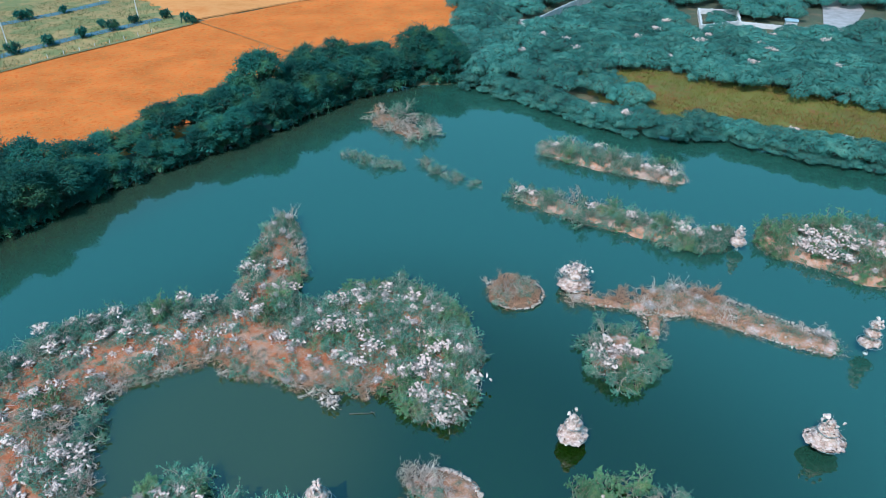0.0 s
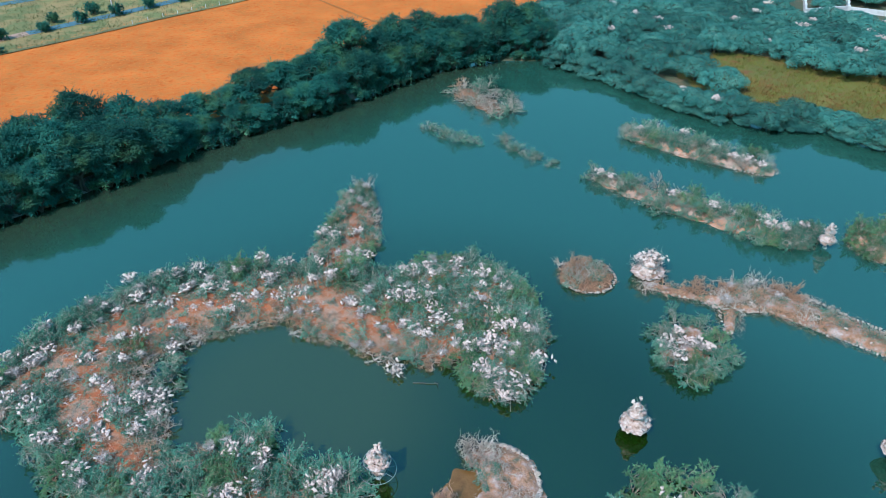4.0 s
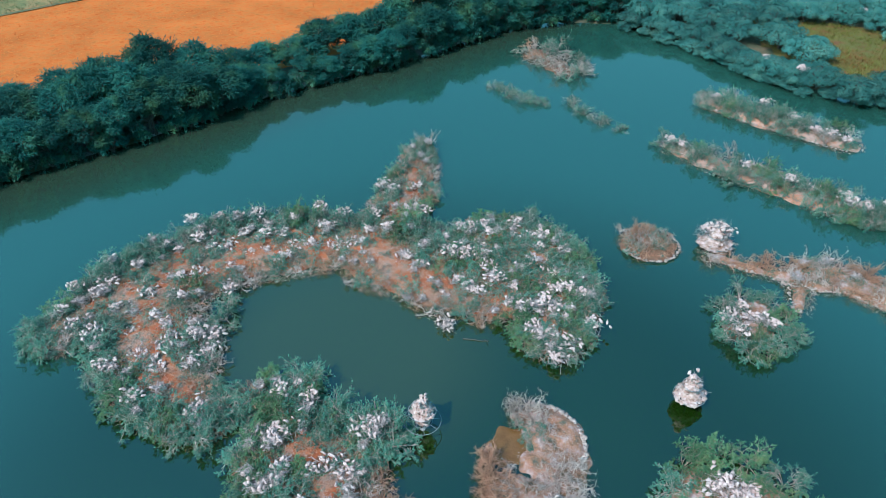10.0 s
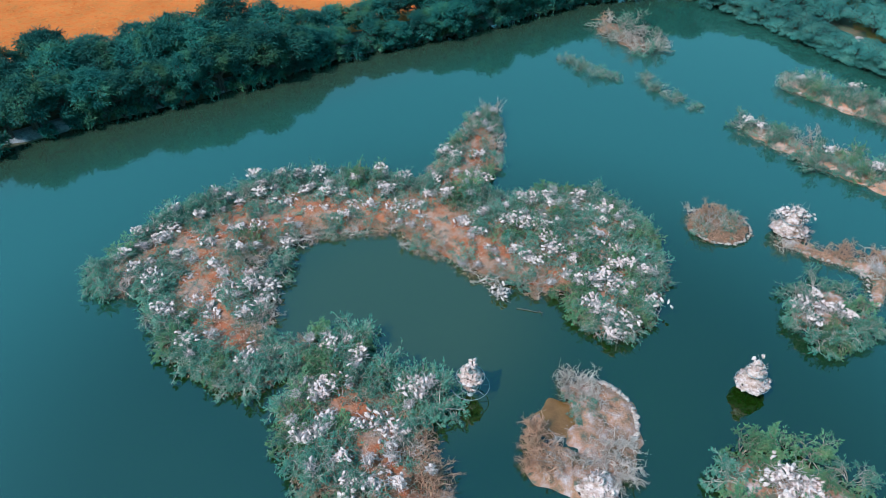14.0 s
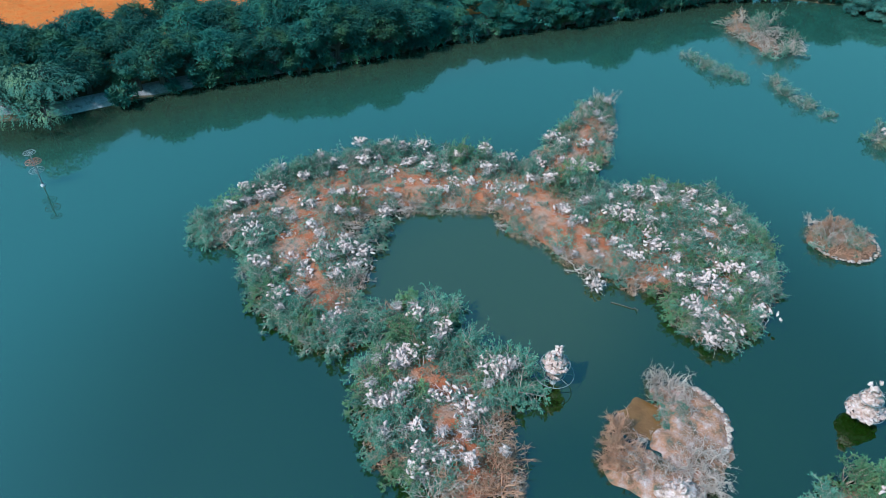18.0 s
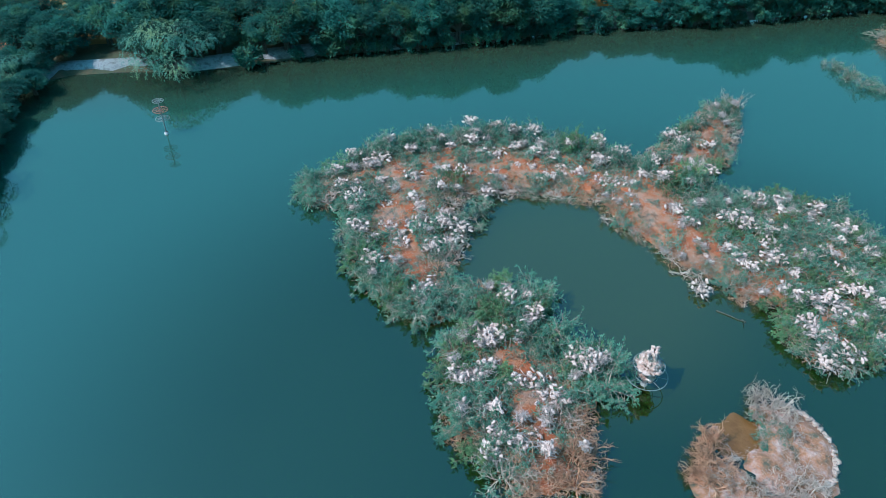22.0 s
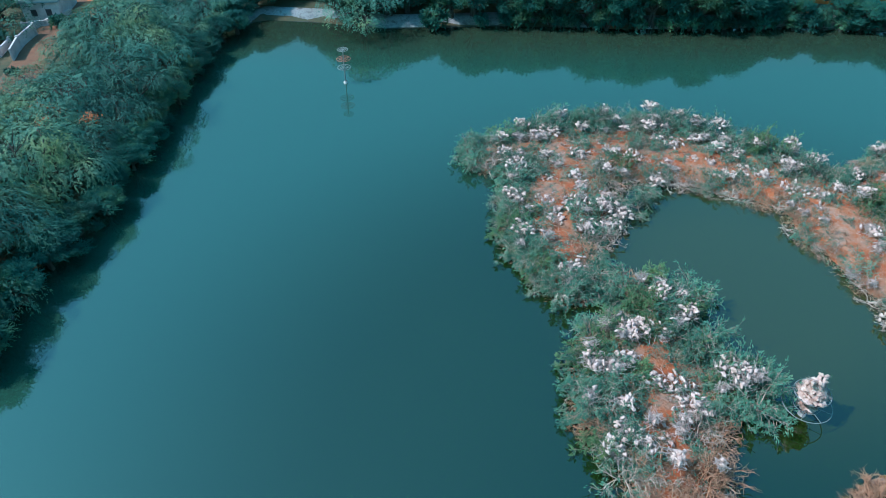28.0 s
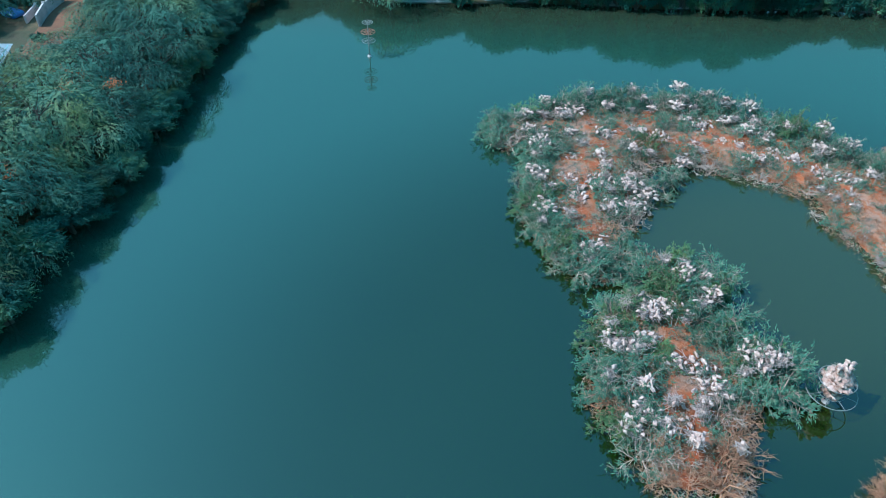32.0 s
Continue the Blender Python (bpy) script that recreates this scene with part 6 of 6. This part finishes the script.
M_CROP = material("crop_heads", [(0.48, 0.115, 0.022), (0.56, 0.15, 0.035), (0.50, 0.17, 0.045)], 0.5, 0.95, 0.0, spec=0.03)
tufts("crop_heads", "ripe orange crop heads standing in the field", [(-190, 76), (-146, 72), (-124, 71), (-112, 74), (-96, 86), (-80, 104), (-64, 126), (-46, 146), (-26, 170), (-10, 196), (-48, 240), (-78, 218), (-122, 166), (-190, 72)], 30000, M_CROP, 0.32, 0.12, 1.24, 603, 0.0, 0.03)
M_SCRUB = material("verge_green", [(0.07, 0.095, 0.035), (0.12, 0.12, 0.045), (0.16, 0.12, 0.05)], 0.3, 0.9, 0.0, through_light=0.2)
tufts("verge_weeds", "rank green weeds along the field's edge", [(x - 1.2, y + 0.9) for x, y in EDGE] + [(x + 0.5, y - 0.4) for x, y in reversed(EDGE)], 9000, M_SCRUB, 0.8, 0.09, 1.2, 604)
tufts("plot_weeds", "tufted olive grass on the plots", [(-160, 120), (-138, 144), (-115.6, 171), (-92, 202), (-82, 220), (-92, 234), (-116, 262), (-150, 230), (-175, 160)], 26000, M_SCRUB, 0.6, 0.07, 1.12, 605)
for k in range(9):
    u = k / 8
    post = thing("boundary_post", "short white boundary post at the field's edge", "post", "posts along the field", pose(-108 + 22 * u, 180.6 + 27.5 * u, 1.1))
    part("shaft", mesh_of("shaft", *tubes([(np.array([[0, 0, -0.3], [0, 0, 0.5], [0, 0, 1.2]]), 0.10, 0.09)], 6), M_WALL), post)

# details of the long bar islet, the dead trees and the nest islet
rim("stone_rim", "pale stone edge along the long red islet", polyline([(14.6, 108.2), (19.4, 104.6), (25.5, 100.4), (30.6, 97.7), (35.2, 95.1)], 0.5), 0.34)
rim("stone_rim", "pale stone edge along the far red islet", polyline([(20.6, 126.8), (26, 122.6), (32, 119.2), (41.6, 114.4), (43.6, 115.4)], 0.6), 0.34)
for kind, x, y, k, tall in [("green", 23.1, 100.0, 0.75, 0.8), ("green", 21.4, 101.6, 0.6, 0.8), ("green", 35.2, 93.4, 0.8, 0.8), ("fresh", 37.8, 93.4, 0.8, 0.8), ("green", 41.0, 92.2, 0.85, 0.8), ("green", 44.3, 94.8, 0.8, 0.9), ("bare", 13.8, 109.4, 0.7, 1.2), ("bare", 15.8, 107.6, 0.6, 1.0), ("drift", 14.6, 108.8, 0.6, 1.0), ("bare", 23.4, 108.0, 0.8, 1.5)]:
    shrub(kind, x, y, 0.3, k, tall, "on the long red islet", "scrub on the bar islets")
for kind, x, y, k, tall in [("drift", 29.2, 80.6, 0.8, 1.6), ("drift", 35.6, 79.6, 0.8, 1.5), ("bare", 33.0, 81.2, 0.9, 1.1), ("brown", 37.4, 79.0, 1.0, 1.1), ("brown", 25.2, 79.8, 0.9, 1.0)]:
    shrub(kind, x, y, 0.4, k, tall, "on the long pale islet", "scrub on the long islet")
for kind, x, y, k, tall in [("bare", 8.6, 80.2, 0.85, 1.2), ("brown", 9.4, 82.4, 0.9, 1.3), ("sparse", 11.6, 81.0, 0.7, 0.9), ("bare", 10.4, 80.0, 0.8, 1.0), ("green", 11.4, 79.6, 0.4, 0.7)]:
    shrub(kind, x, y, 0.4, k, tall, "on the small round islet", "scrub on the round islet")
for x, y in [(18.2, 83.6), (19.4, 84.2), (20.2, 83.0), (17.4, 83.0), (19.2, 82.4), (13.8, 109.2)]:
    nest(x, y, group="nests on the islets")


# ---- parked car and teal building at the crossing ----
def car(x, y, rz):
    root = thing("car", "small dark car parked on the earth crossing", "car", "", pose(x, y, 1.26, 0, 0, rz))
    bm = bmesh.new()
    box(bm, (3.9, 1.65, 0.62), (0, 0, 0.62), 0, 0.12)
    part("body", from_bm("body", bm, M_CARPAINT), root)
    bm = bmesh.new()
    box(bm, (2.1, 1.5, 0.55), (-0.2, 0, 1.18), 0, 0.2)
    part("cabin", from_bm("cabin", bm, M_DARK), root, "dark glazed cabin")
    bm = bmesh.new()
    box(bm, (1.7, 1.4, 0.08), (-0.2, 0, 1.48), 0, 0.03)
    part("roof", from_bm("roof", bm, M_WALL), root, "white roof panel")
    for sx in (-1.25, 1.25):
        for sy in (-0.78, 0.78):
            bm = bmesh.new()
            bmesh.ops.create_cone(bm, cap_ends=True, segments=14, radius1=0.31, radius2=0.31, depth=0.2, matrix=pose(sx, sy, 0.31, 90))
            part("wheel", from_bm("wheel", bm, M_DARK), root)


M_CARPAINT = material("dark_car_paint", [(0.02, 0.03, 0.04), (0.03, 0.04, 0.055)], 2.0, 0.3, 0.0)
car(-145.2, 166.4, 42)
pavilion = thing("teal_building", "low teal-walled building with a grey-blue roof by the crossing", "building", "", pose(-160, 160, 1.0, 0, 0, 42))
bm = bmesh.new()
box(bm, (14, 8, 3.0), (0, 0, 1.5), 0, 0.05)
part("wall", from_bm("wall", bm, M_TEAL), pavilion)
bm = bmesh.new()
box(bm, (15, 9, 0.3), (0, 0, 3.15), 0, 0.05)
part("roof", from_bm("roof", bm, M_TIN), pavilion)
for k in range(5):
    bm = bmesh.new()
    box(bm, (1.2, 0.1, 1.3), (-5.2 + 2.6 * k, -4.02, 1.6), 0, 0.02)
    part("window", from_bm("window", bm, M_DARK), pavilion)
